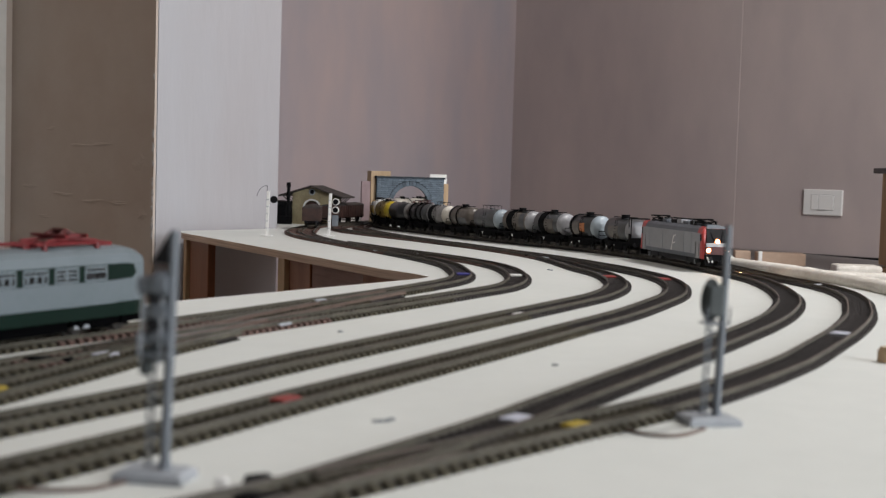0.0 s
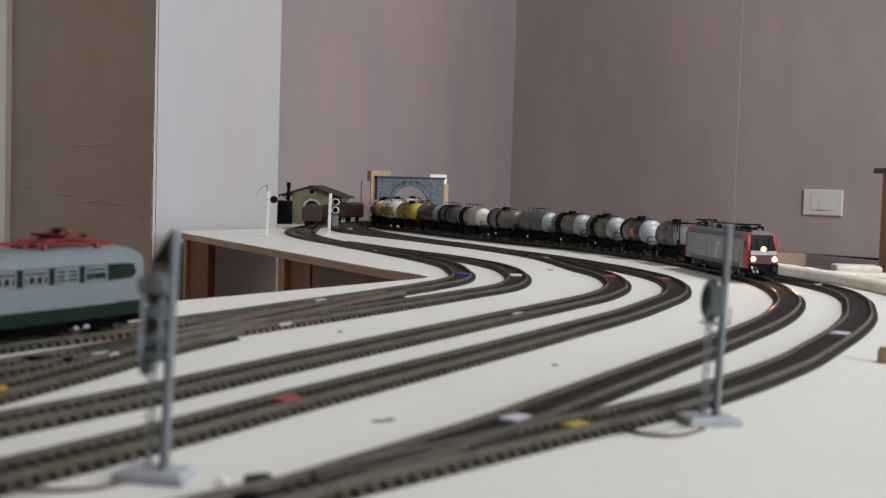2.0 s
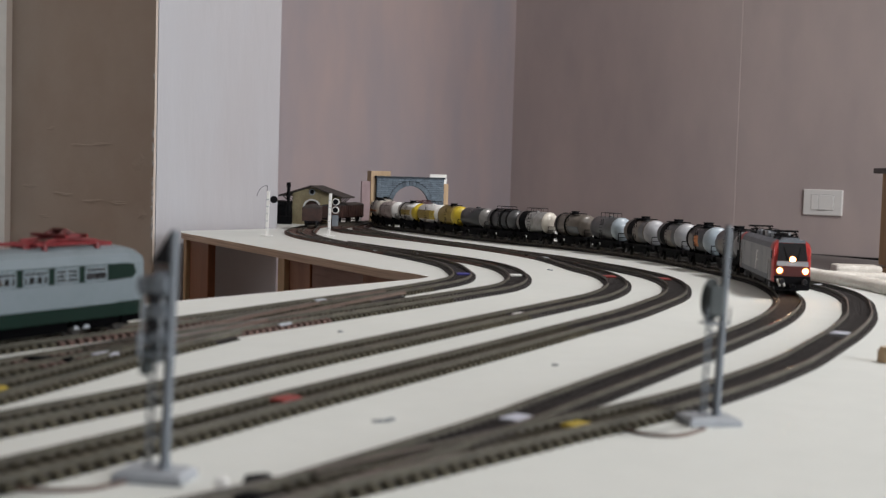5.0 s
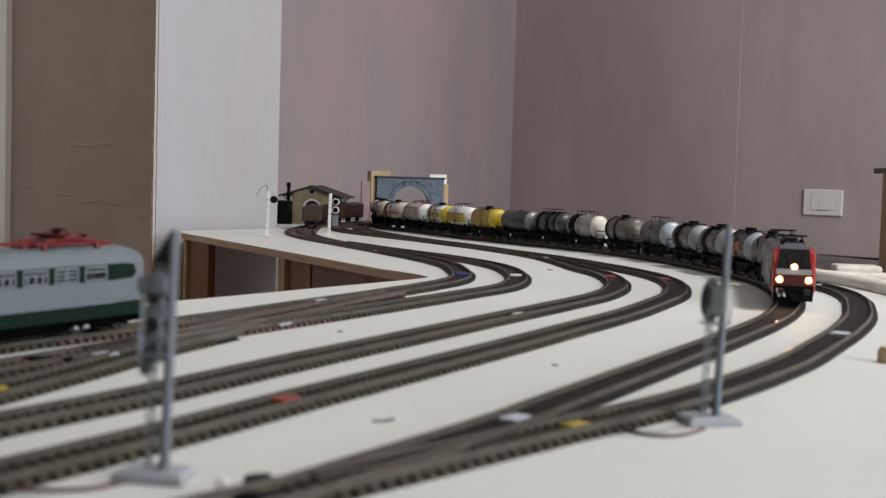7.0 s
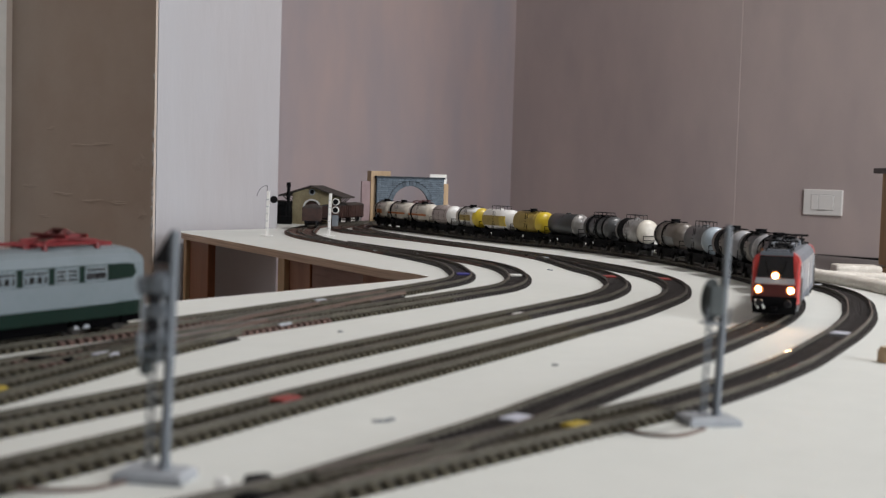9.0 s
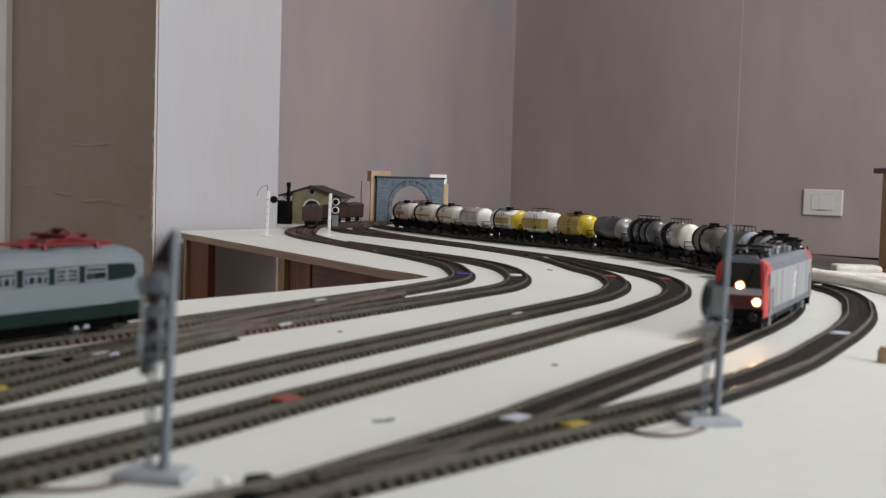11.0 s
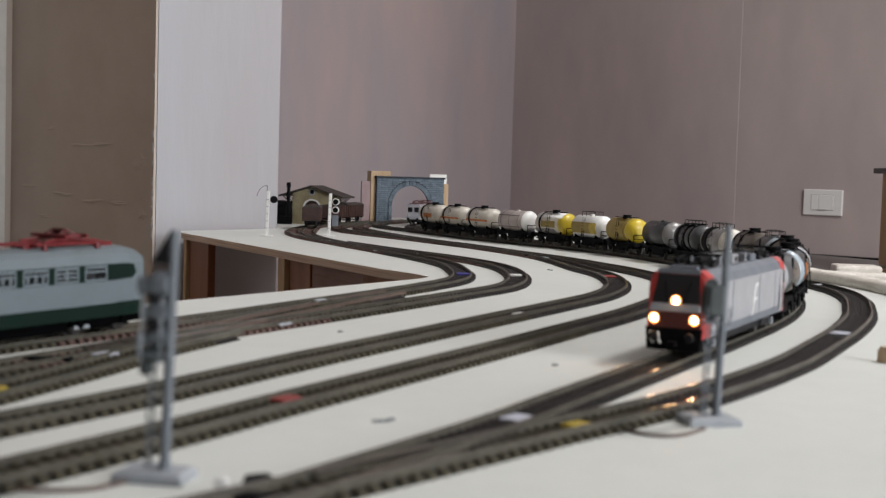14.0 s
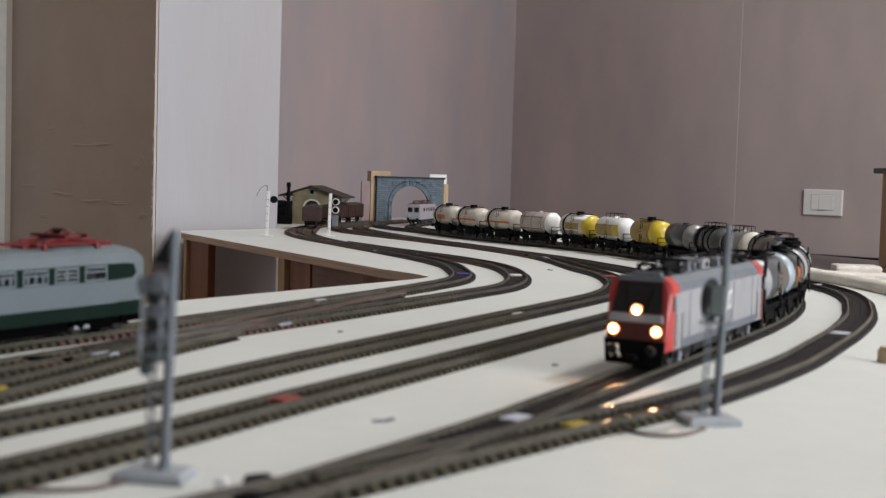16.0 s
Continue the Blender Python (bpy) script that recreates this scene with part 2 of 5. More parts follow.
PLAN = {
    "a": [(-333, 402), (-294, 523), (-234, 658), (-210, 700), (-182, 751), (-143, 825), (-112, 888), (-79, 955), (-39, 1038), (-12, 1100), (12, 1167), (20, 1231), (17, 1296), (8, 1369), (-13, 1438), (-60, 1552), (-146, 1741), (-207, 1875), (-241, 1996), (-252, 2119), (-232, 2283), (-194, 2446), (-144, 2588)],
    "b": [(-258, 472), (-209, 586), (-177, 656), (-131, 748), (-82, 838), (-34, 929), (16, 1027), (55, 1108), (72, 1188), (75, 1272), (67, 1349), (49, 1415), (7, 1505), (-63, 1615), (-145, 1762)],
    "c": [(-203, 389), (-164, 459), (-127, 526), (-80, 624), (-26, 731), (47, 876), (96, 972), (135, 1055), (161, 1144), (171, 1230), (168, 1304), (154, 1375), (140, 1480), (117, 1584), (52, 1741), (-30, 1889), (-113, 2021), (-168, 2122), (-192, 2235), (-170, 2402), (-125, 2560), (-78, 2700)],
    "d": [(-170, 322), (-136, 383), (-106, 438), (-66, 517), (-21, 603), (39, 718), (83, 806), (132, 904), (170, 994), (201, 1076), (218, 1150), (226, 1221), (221, 1302), (204, 1378), (178, 1458), (150, 1535), (117, 1605), (82, 1675), (48, 1750)],
    "e": [(-62, 341), (-31, 392), (25, 485), (55, 542), (89, 606), (133, 689), (186, 791), (230, 879), (270, 974), (301, 1073), (319, 1176), (325, 1270), (317, 1355), (303, 1452), (282, 1556), (253, 1646), (216, 1737), (169, 1822), (119, 1894), (73, 1964), (30, 2042), (-11, 2128), (-55, 2208), (-96, 2284), (-123, 2368), (-128, 2463), (-110, 2572), (-76, 2675), (-39, 2763)],
    "f": [(-113, 295), (-73, 340), (-31, 388), (5, 430), (50, 483), (76, 512), (106, 549), (143, 601), (167, 638), (197, 688), (232, 756), (278, 849), (318, 942), (343, 1017), (364, 1089), (376, 1169), (372, 1249), (359, 1320), (346, 1433), (330, 1564), (305, 1662), (267, 1754), (218, 1845), (167, 1920), (119, 1989), (75, 2067), (31, 2152), (-15, 2234), (-50, 2316), (-62, 2398), (-51, 2492), (-17, 2615), (23, 2724)],
    "i": [(52, 1741), (-21, 1877), (-87, 2028), (-133, 2159), (-154, 2276), (-143, 2422), (-70, 2701)],
    "j": [(-170, 672), (-154, 712), (-137, 752), (-118, 812), (-94, 876), (-66, 952), (-36, 1030)],
    "g": [(-211, 439), (-187, 526), (-169, 592), (-151, 669), (-125, 745)],
    "h": [(-146, 1741), (-186, 1848), (-216, 1978), (-227, 2103), (-232, 2189), (-238, 2280), (-244, 2372)],
}
PATH = {k: spline(v) for k, v in PLAN.items()}
RAILTOP = 5.0


def at(key, s):
    P, run = PATH[key]
    return Vector((float(np.interp(s, run, P[:, 0])), float(np.interp(s, run, P[:, 1])), 0))


def on_track(key, s, half, z=RAILTOP):
    """Pose of a vehicle whose two wheel groups stand at s - half and s + half; it faces the falling s."""
    a, b = at(key, s - half), at(key, s + half)
    d = a - b
    c = (a + b) / 2
    return Matrix.Translation((c.x * K, c.y * K, z * K)) @ Matrix.Rotation(math.atan2(d.y, d.x), 4, "Z")


# ---- room ----
def wall(name, a, b, z0, z1, thick, material, label, out):
    """Upright wall from plan point a to b; out is the side on which the thickness lies."""
    a, b, out = Vector(a), Vector(b), Vector(out).normalized() * thick
    bm = bmesh.new()
    prism(bm, [(p.x, p.y) for p in (a, b, b + out, a + out)], z0, z1, "z", 1.0)
    ob = part(name, bm, material)
    return tagged(ob, label, "wall", kind="structure")


FL, CE = -0.86, 1.86
Q2 = Vector((-0.294, 2.198, 0))
Q3 = Q2 - U * 0.264
Q1 = Q2 - V * 0.965
Q4 = Q3 - V * 0.440
Q5 = Q4 - U * 4.0
R2 = R1 - U * (U.dot(R1 - Q5))
bm = bmesh.new()
prism(bm, [(p.x, p.y) for p in (P1 + (U - V) * 0.4, R1 + (U + V) * 0.4, R2 + (V - U) * 0.4, Q5 - (U + V) * 0.4)], FL - 0.1, FL, "z", 1.0)
tagged(part("floor", bm, FLOORM), "brown tiled room floor", "floor", kind="structure")
bm = bmesh.new()
prism(bm, [(p.x, p.y) for p in (P1 + (U - V) * 0.4, R1 + (U + V) * 0.4, R2 + (V - U) * 0.4, Q5 - (U + V) * 0.4)], CE, CE + 0.1, "z", 1.0)
tagged(part("ceiling", bm, CEIL), "plain white ceiling", "ceiling", kind="structure")
wall("wall_back", P1, Q1 - U * 0.1, FL, CE, 0.12, WALL_B, "lilac-grey painted plaster wall behind the tunnel", -V)
STEP = 0.0025
wall("wall_right", P1 - V * 0.2, P1 + V * 0.845, FL, CE, 0.12, WALL, "taupe painted plaster wall with a stepped end", U)
wall("wall_right_recess", P1 + V * 0.845 + U * STEP, R1 + U * STEP, FL, CE, 0.12, WALL, "taupe painted plaster wall with a light switch", U)
# partition end: white end face, brown flank
bm = bmesh.new()
prism(bm, [(p.x, p.y) for p in (Q2, Q3 + U * 0.004, Q4 + U * 0.004, Q1 - V * 0.1)], FL, CE, "z", 1.0)
bmesh.ops.bevel(bm, geom=[e for e in bm.edges if abs(e.verts[0].co.z - e.verts[1].co.z) > 1], offset=0.0015, segments=2, affect="EDGES")
tagged(part("wall_partition", bm, WALL_W), "white painted end of a partition wall", "wall", kind="structure")
wall("wall_left", Q3 - V * 0.0004, Q4, FL, CE, 0.004, WALL_L, "brown painted wall flank with chipped plaster edge", U)
wall("wall_far_left", Q4 + U * 0.1, Q5, FL, CE, 0.12, WALL_L, "brown painted wall beside a white door frame", -V)
wall("wall_near_left", Q5, R2, FL, CE, 0.12, WALL_D, "unseen dark-painted wall", -U)
# window wall behind the camera, with an opening
for nm, t0, t1, z0, z1 in (("wall_window", 0, 1.4, FL, CE), ("wall_window", 3.0, (R1 - R2).length, FL, CE), ("wall_window", 1.4, 3.0, FL, 0.05), ("wall_window", 1.4, 3.0, 1.45, CE)):
    wall(nm, R1 - U * t0, R1 - U * t1, z0, z1, 0.2, WALL_D, "unseen dark-painted wall round the window", V)


def along(a, u, n, x0, x1, y0, y1, z0, z1, name, material, label, category, kind="structure", bevel=0.002):
    """A block laid out from plan point a: x along u, y along n, metres."""
    bm = bmesh.new()
    box(bm, x0, x1, y0, y1, z0, z1, bevel, 1.0)
    ob = part(name, bm, material)
    u, n = Vector(u), Vector(n)
    ob.matrix_world = Matrix(((u.x, n.x, 0, a.x), (u.y, n.y, 0, a.y), (0, 0, 1, 0), (0, 0, 0, 1)))
    return tagged(ob, label, category, kind=kind)


win = along(R1, -U, V, 1.4, 3.0, 0.06, 0.10, 0.05, 1.45, "window_1", GLASS, "tall window with a white frame", "window")
pane_glass = bpy.data.materials.new("clear_glass")
pane_glass.use_nodes = True
pane_glass.node_tree.nodes["Principled BSDF"].inputs["Transmission Weight"].default_value = 1.0
pane_glass.node_tree.nodes["Principled BSDF"].inputs["Roughness"].default_value = 0.0
win.data.materials[0] = pane_glass
win.visible_shadow = False
for x0, x1, z0, z1 in ((1.4, 1.47, 0.05, 1.45), (2.93, 3.0, 0.05, 1.45), (2.17, 2.23, 0.05, 1.45), (1.4, 3.0, 0.05, 0.11), (1.4, 3.0, 1.39, 1.45)):
    bm = bmesh.new()
    box(bm, x0, x1, 0.04, 0.12, z0, z1, 0.004, 1.0)
    part("window_frame", bm, TRIM, win)
# white door frame at the far end of the brown flank
along(Q4, -U, V, 0.012, 0.11, -0.02, 0.002, FL, 1.25, "door_frame", TRIM, "white gloss door frame beside the brown wall", "door frame")
# trowel ridges on the brown flank and white chips along its corner
rng = random.Random(4)


def flank_patch(bm, d, z, rx, rz, lift):
    """Uneven low lump on the brown flank, d metres back from its corner."""
    c = Q3 - V * d - U * 0.001
    rim = [(math.cos(a) * rx * rng.uniform(0.5, 1.3), math.sin(a) * rz * rng.uniform(0.4, 1.4)) for a in (k2 * 0.785 for k2 in range(8))]
    top = bm.verts.new(c - U * lift + Vector((0, 0, z)))
    ring = [bm.verts.new(c - V * p + Vector((0, 0, z + q))) for p, q in rim]
    for k2 in range(8):
        bm.faces.new((ring[k2], ring[(k2 + 1) % 8], top))


bm = bmesh.new()
for d, z, rx, rz in ((0.30, 0.165, 0.012, 0.003), (0.21, 0.135, 0.030, 0.0025), (0.15, 0.138, 0.030, 0.0025), (0.36, 0.062, 0.018, 0.004), (0.26, 0.050, 0.024, 0.003),
                     (0.17, 0.042, 0.026, 0.0025), (0.10, 0.040, 0.024, 0.002), (0.045, 0.105, 0.014, 0.009), (0.025, 0.115, 0.010, 0.012), (0.03, 0.02, 0.012, 0.008), (0.33, 0.010, 0.02, 0.003)):
    for k in range(3):
        flank_patch(bm, max(d + rng.gauss(0, rx * 0.5), 0.012), z + rng.gauss(0, rz * 0.5), rx, rz, 0.0008)
bmesh.ops.recalc_face_normals(bm, faces=bm.faces[:])
tagged(part("plaster_ridge", bm, WALL_L), "low trowel ridges in the brown wall paint", "plaster damage", kind="stuff")
bm = bmesh.new()
for z in (0.245, 0.15, 0.128, 0.105, 0.082, 0.074, 0.060, 0.052, 0.040, 0.018, 0.004, -0.012):
    flank_patch(bm, 0.002, z + rng.gauss(0, 0.004), 0.0035, rng.uniform(0.003, 0.011), 0.0014)
bmesh.ops.recalc_face_normals(bm, faces=bm.faces[:])
tagged(part("plaster_scar", bm, mat("bare_plaster", (0.55, 0.53, 0.53), 0.9, scale=60)), "chipped white plaster along the wall corner", "plaster damage", kind="stuff")
# trims of the switch wall
along(P1, V, U, 0.78, 2.4, -0.012, 0.0, -0.094, -0.086, "trim", BLACK, "thin dark strip along the taupe wall", "trim")
along(P1, V, U, 0.78, 2.4, -0.008, 0.0, -0.40, -0.095, "dado", mat("pale_taupe_paint", (0.36, 0.30, 0.28), 0.75, scale=4), "paler lower band of the taupe wall", "trim")


# light switch, three rockers
def wall_switch():
    u, n = V, -U
    p = P1 + V * 1.121 + U * STEP + n * 0.001
    t = thing("light_switch", "white light switch plate with two rockers on the taupe wall", "light switch")
    t.matrix_world = Matrix(((u.x, n.x, 0, p.x), (u.y, n.y, 0, p.y), (0, 0, 1, 0.0600), (0, 0, 0, 1))) @ Matrix.Scale(0.93, 4)
    bm = bmesh.new()
    box(bm, -62, 62, -1, 7, -39, 39, 2.5)
    part("plate", bm, WHITEP, t)
    bm = bmesh.new()
    box(bm, -36, 36, 7, 7.6, -23.5, 23.5)
    part("rocker_frame", bm, mat("switch_gap_grey", (0.25, 0.25, 0.26), 0.6), t)
    for x0, x1 in ((-35.3, -13.2), (-12.2, 35.3)):
        bm = bmesh.new()
        box(bm, x0, x1, 7, 9.0, -22.6, 22.6, 1)
        part("rocker", bm, WHITEP, t)
    bm = bmesh.new()
    box(bm, -14, 11, 8, 9.4, -23.2, -21.6)
    part("slot", bm, DARK, t, "thin dark slot under the rocker")


wall_switch()


# ---- layout board ----
def board():
    t = thing("baseboard", "white-painted plywood layout board with a bare edge", "layout board")
    notch = [(-412, 1950), (-66, 1319), (-28, 1266), (-13, 1233), (-23, 1205), (-58, 1151), (-194, 944), (-578, 359), (-760, -250)]
    pts = [(-760, -250), (700, -250), (660, 300), (600, 640), (505, 995), (450, 1132), (438, 1238), (428, 1329), (403, 1425), (377, 1524), (430, 1900), (380, 2700), (230, 2960), (-120, 2930), (-420, 2900), (-414, 2388), (-293, 2196), (-425, 2010)]
    pts += notch[:-1]
    bm = bmesh.new()
    prism(bm, pts, -9.5, 0, "z")
    for f in bm.faces:
        f.material_index = 0 if abs(f.normal.z) > 0.5 else 1
    part("panel", bm, [BOARD, PLY], t)
    return pts


BOARD_PTS = board()


def trestle():
    """Wooden framing under the far board, seen through the cut-out."""
    e0, e1 = Vector((-412, 1950, 0)), Vector((-66, 1319, 0))
    d = (e1 - e0).normalized()
    n = Vector((-d.y, d.x, 0))
    if n.y < 0:
        n = -n
    t = thing("trestle", "pine and brown wood frame under the layout board", "trestle")
    t.matrix_world = Matrix(((d.x, n.x, 0, e0.x * K), (d.y, n.y, 0, e0.y * K), (0, 0, 1, 0), (0, 0, 0, 1)))
    # the mauve sheet at the back is added for the shade under the board
    for x0, x1, y0, y1, z0, z1, nm, mt in (
        (-6, 8, 6, 16, -845, -9.5, "leg", PINE), (9, 100, 12, 24, -845, -9.5, "panel", BROWNW),
        (404, 427, 6, 16, -845, -9.5, "leg", PINE), (428, 498, 12, 24, -845, -9.5, "panel", BROWNW),
        (650, 735, 12, 30, -845, -9.5, "leg", BROWNW), (30, 900, 230, 242, -845, -16, "back_panel", SHADE_MAUVE), (499, 649, 14, 26, -845, -9.5, "plank", PLANK)):
        bm = bmesh.new()
        box(bm, x0, x1, y0, y1, z0, z1, 1.5)
        part(nm, bm, mt, t)


trestle()


def near_legs():
    for x, y in ((-600, 60), (500, -160), (-100, -180), (470, 640)):
        bm = bmesh.new()
        box(bm, x - 25, x + 25, y - 25, y + 25, -860, -9.5, 2)
        part("leg", bm, PINE, bpy.data.objects["baseboard"], "square pine leg")


near_legs()


# ---- track ----
def sweep(bm, P, off, prof, z0=0.0):
    """Draws a closed profile (sideways, up) along plan points at a sideways offset, all mm."""
    d = np.gradient(P, axis=0)
    d /= np.linalg.norm(d, axis=1)[:, None]
    n = np.c_[-d[:, 1], d[:, 0]]
    rings = []
    for p, q in zip(P, n):
        rings.append([bm.verts.new(((p[0] + q[0] * (off + a)) * K, (p[1] + q[1] * (off + a)) * K, (z0 + b) * K)) for a, b in prof])
    m = len(prof)
    for a, b in zip(rings, rings[1:]):
        for i in range(m):
            bm.faces.new((a[i], b[i], b[(i + 1) % m], a[(i + 1) % m]))
    bm.faces.new(rings[0]), bm.faces.new(rings[-1])
    bmesh.ops.recalc_face_normals(bm, faces=bm.faces[:])


RAIL_PROF = [(-1.1, 2.3), (1.1, 2.3), (1.1, 2.8), (0.35, 3.1), (0.35, 4.2), (0.6, 4.4), (0.6, 4.95), (0.45, 5.05), (-0.45, 5.05), (-0.6, 4.95), (-0.6, 4.4), (-0.35, 4.2), (-0.35, 3.1), (-1.1, 2.8)]


def sleeper_mesh(name, material):
    bm = bmesh.new()
    w, l, h = 1.9, 13.4, 2.3
    prism(bm, [(-w, 0), (w, 0), (w * 0.82, h), (-w * 0.82, h)], -l, l, "y")
    for y in (-8.6, 8.6):
        box(bm, -1.5, 1.5, y - 2.4, y + 2.4, h, h + 0.7)
    me = bpy.data.meshes.new(name)
    bm.to_mesh(me)
    bm.free()
    me.materials.append(material)
    return me


SL = {"l": sleeper_mesh("sleeper_pale", SLEEP_L), "d": sleeper_mesh("sleeper_dark", SLEEP_D), "b": sleeper_mesh("sleeper_rust", SLEEP_B)}


def mesh_block(me):
    n = len(me.vertices)
    co = np.empty(n * 3)
    me.vertices.foreach_get("co", co)
    return co.reshape(-1, 3), [tuple(p.vertices) for p in me.polygons]


def track(key, zones, label, skip=None, lift=0.0, near_y=780, web=None):
    """zones: (up to plan length, sleeper kind). Near sleepers are parts; the far ones are joined."""
    P, run = PATH[key]
    t = thing("railway_track", label, "railway track", "tracks on the layout board")
    for side in (-8.85, 8.85):
        bm = bmesh.new()
        sweep(bm, P[::2], side, RAIL_PROF, lift)
        for fc in bm.faces:
            fc.material_index = 1 if fc.calc_center_median().z > (4.9 + lift) * K else 0
        part("rail", bm, [web or RAILSIDE, RAILM], t)
    bm = bmesh.new()
    sweep(bm, P[::4], 0, [(-12.8, 0.05), (12.8, 0.05), (12.6, 0.9), (-12.6, 0.9)], lift)
    part("track_bed", bm, BED, t, "thin dark bed under the sleepers")
    far, pitch, s = {}, 6.6, 3.0
    while s < run[-1]:
        a, b = at(key, s - 2), at(key, s + 2)
        c, ang = (a + b) / 2, math.atan2(b.y - a.y, b.x - a.x)
        kind = next(k for lim, k in zones if s <= lim)
        s += pitch
        if skip is not None and min((c - Vector((q[0], q[1], 0))).length for q in skip) < 13:
            continue
        m = Matrix.Translation((c.x * K, c.y * K, lift * K)) @ Matrix.Rotation(ang + rng.gauss(0, 0.01), 4, "Z")
        if c.y < near_y and c.x > -0.42 * c.y - 30:
            ob = new("sleeper", SL[kind])
            ob.parent = t
            ob.matrix_basis = m
        else:
            far.setdefault(kind, []).append(m)
    for kind, ms in far.items():
        co, fs = mesh_block(SL[kind])
        h = np.c_[co, np.ones(len(co))]
        vs, faces = [], []
        for i, m in enumerate(ms):
            vs.append((h @ np.array(m).T)[:, :3])
            faces += [tuple(v + i * len(co) for v in f) for f in fs]
        me = bpy.data.meshes.new("sleepers")
        me.from_pydata(np.concatenate(vs).tolist(), [], faces)
        me.materials.append(SL[kind].materials[0])
        ob = tagged(new("sleepers", me), kind="stuff")
        ob.parent = t
    for side in (-8.85, 8.85):
        bm = bmesh.new()
        sweep(bm, P[::4], side, [(-1.6, 0.1), (1.6, 0.1), (1.6, 1.7), (-1.6, 1.7)], lift)
        part("sleeper_web", bm, SLEEP_D, t)
    return t

# tracks
def zone(*z):
    return list(z) + [(1e9, z[-1][1])]


track("f", zone((320, "l"), (1e9, "d")), "curved outer track with black sleepers and nickel rails")
track("e", zone((60, "l"), (1e9, "d")), "curved main track under the train, black sleepers", skip=PATH["f"][0][:60], lift=0.15)
track("d", zone((560, "l"), (1250, "d"), (1e9, "b")), "main track with dusty grey-brown sleepers", skip=PATH["c"][0][250::2], lift=0.08)
track("c", zone((560, "l"), (1250, "d"), (1e9, "b")), "main track with dusty grey-brown sleepers")
track("b", zone((140, "l"), (400, "b"), (580, "l"), (1000, "d"), (1e9, "b")), "inner track with rust-brown and grey sleepers")
track("a", zone((300, "l"), (440, "b"), (750, "l"), (1250, "d"), (1e9, "b")), "innermost track with dusty sleepers beside the cut-out", lift=0.1)
track("j", zone((150, "b"), (1e9, "l")), "crossover track between two inner tracks, rust-brown sleepers", skip=np.concatenate([PATH["b"][0][::2], PATH["a"][0][::2]]), lift=0.14, web=RAILBR)
track("i", zone((1e9, "b")), "far crossover track with rust-brown sleepers", skip=PATH["c"][0][::2], lift=0.12)
track("g", zone((1e9, "l")), "short siding track joining the inner track", skip=PATH["b"][0][::2], lift=0.05)
track("h", zone((1e9, "b")), "depot siding track with rust-brown sleepers", skip=PATH["a"][0][::2], lift=0.2)


# ---- vehicles ----
def wheelset(parent, x, r=6.0, z=None, mt=None):
    """Axle with two flanged wheels as one part."""
    z = r if z is None else z
    bm = bmesh.new()
    for sgn in (1, -1):
        for (y0, r0, r1) in ((7.2, r + 1.0, r + 1.0), (8.2, r, r * 0.97)):
            y1 = y0 + (1.0 if y0 == 7.2 else 2.4)
            rod(bm, (0, sgn * y0, 0), (0, sgn * y1, 0), r0, 20, r2=r1)
    rod(bm, (0, -11, 0), (0, 11, 0), 1.1, 8)
    ob = part("wheelset", bm, mt or WHEELB, parent)
    ob.location = (x * K, 0, z * K)
    return ob


def buffers(parent, x, sgn, z=11.5, mt=None):
    for y in (-10, 10):
        bm = bmesh.new()
        rod(bm, (x, y, z), (x + sgn * 4.5, y, z), 1.3, 10)
        rod(bm, (x + sgn * 4.3, y, z), (x + sgn * 5.6, y, z), 2.7, 14, r2=2.3)
        part("buffer", bm, mt or DARK, parent)


def bogie(parent, x, wb=28, r=6.6, mt=None):
    bm = bmesh.new()
    for y in (-12.2, 12.2):
        prism(bm, [(x - wb * 0.5 - 7, 5.2), (x - wb * 0.5 - 6, 10), (x - 6, 11), (x + 6, 11), (x + wb * 0.5 + 6, 10), (x + wb * 0.5 + 7, 5.2), (x + wb * 0.25, 4.2), (x - wb * 0.25, 4.2)], y - 1.2, y + 1.2, "y")
        for i in (-1, 1):
            rod(bm, (x + i * wb * 0.5, y - 2.2, r), (x + i * wb * 0.5, y + 2.2, r), 2.6, 12)
    box(bm, x - 6, x + 6, -12, 12, 6, 11)
    part("bogie_frame", bm, mt or DARK, parent)
    return [wheelset(parent, x - wb * 0.5, r), wheelset(parent, x + wb * 0.5, r)]


def pantograph(parent, x, z, mt, span=15, w=13):
    """Folded pantograph: base frame with arms, collector bars and insulators under it."""
    bm = bmesh.new()
    box(bm, x - span, x + span, -1.2, 1.2, z, z + 1.2, 0.2)
    base = part("pantograph", bm, mt, parent)
    for y in (-w * 0.7, w * 0.7):
        for a, b in (((x - span, y, z + 1.2), (x + span, y * 0.8, z + 2.6)), ((x + span, y * 0.8, z + 2.6), (x - span * 0.7, y * 0.9, z + 4.4))):
            bm = bmesh.new()
            rod(bm, a, b, 0.75, 6)
            part("arm", bm, mt, base)
    for dx in (-span * 0.7, -span * 0.7 + 4):
        bm = bmesh.new()
        rod(bm, (x + dx, -w, z + 4.7), (x + dx, w, z + 4.7), 0.8, 6)
        part("collector_bar", bm, mt, base)
    for y in (-w * 0.6, w * 0.6):
        for dx in (-span * 0.8, span * 0.8):
            bm = bmesh.new()
            rod(bm, (x + dx, y, z - 1.6), (x + dx, y, z + 1.6), 1.4, 8)
            part("insulator", bm, mt, base)
    return base


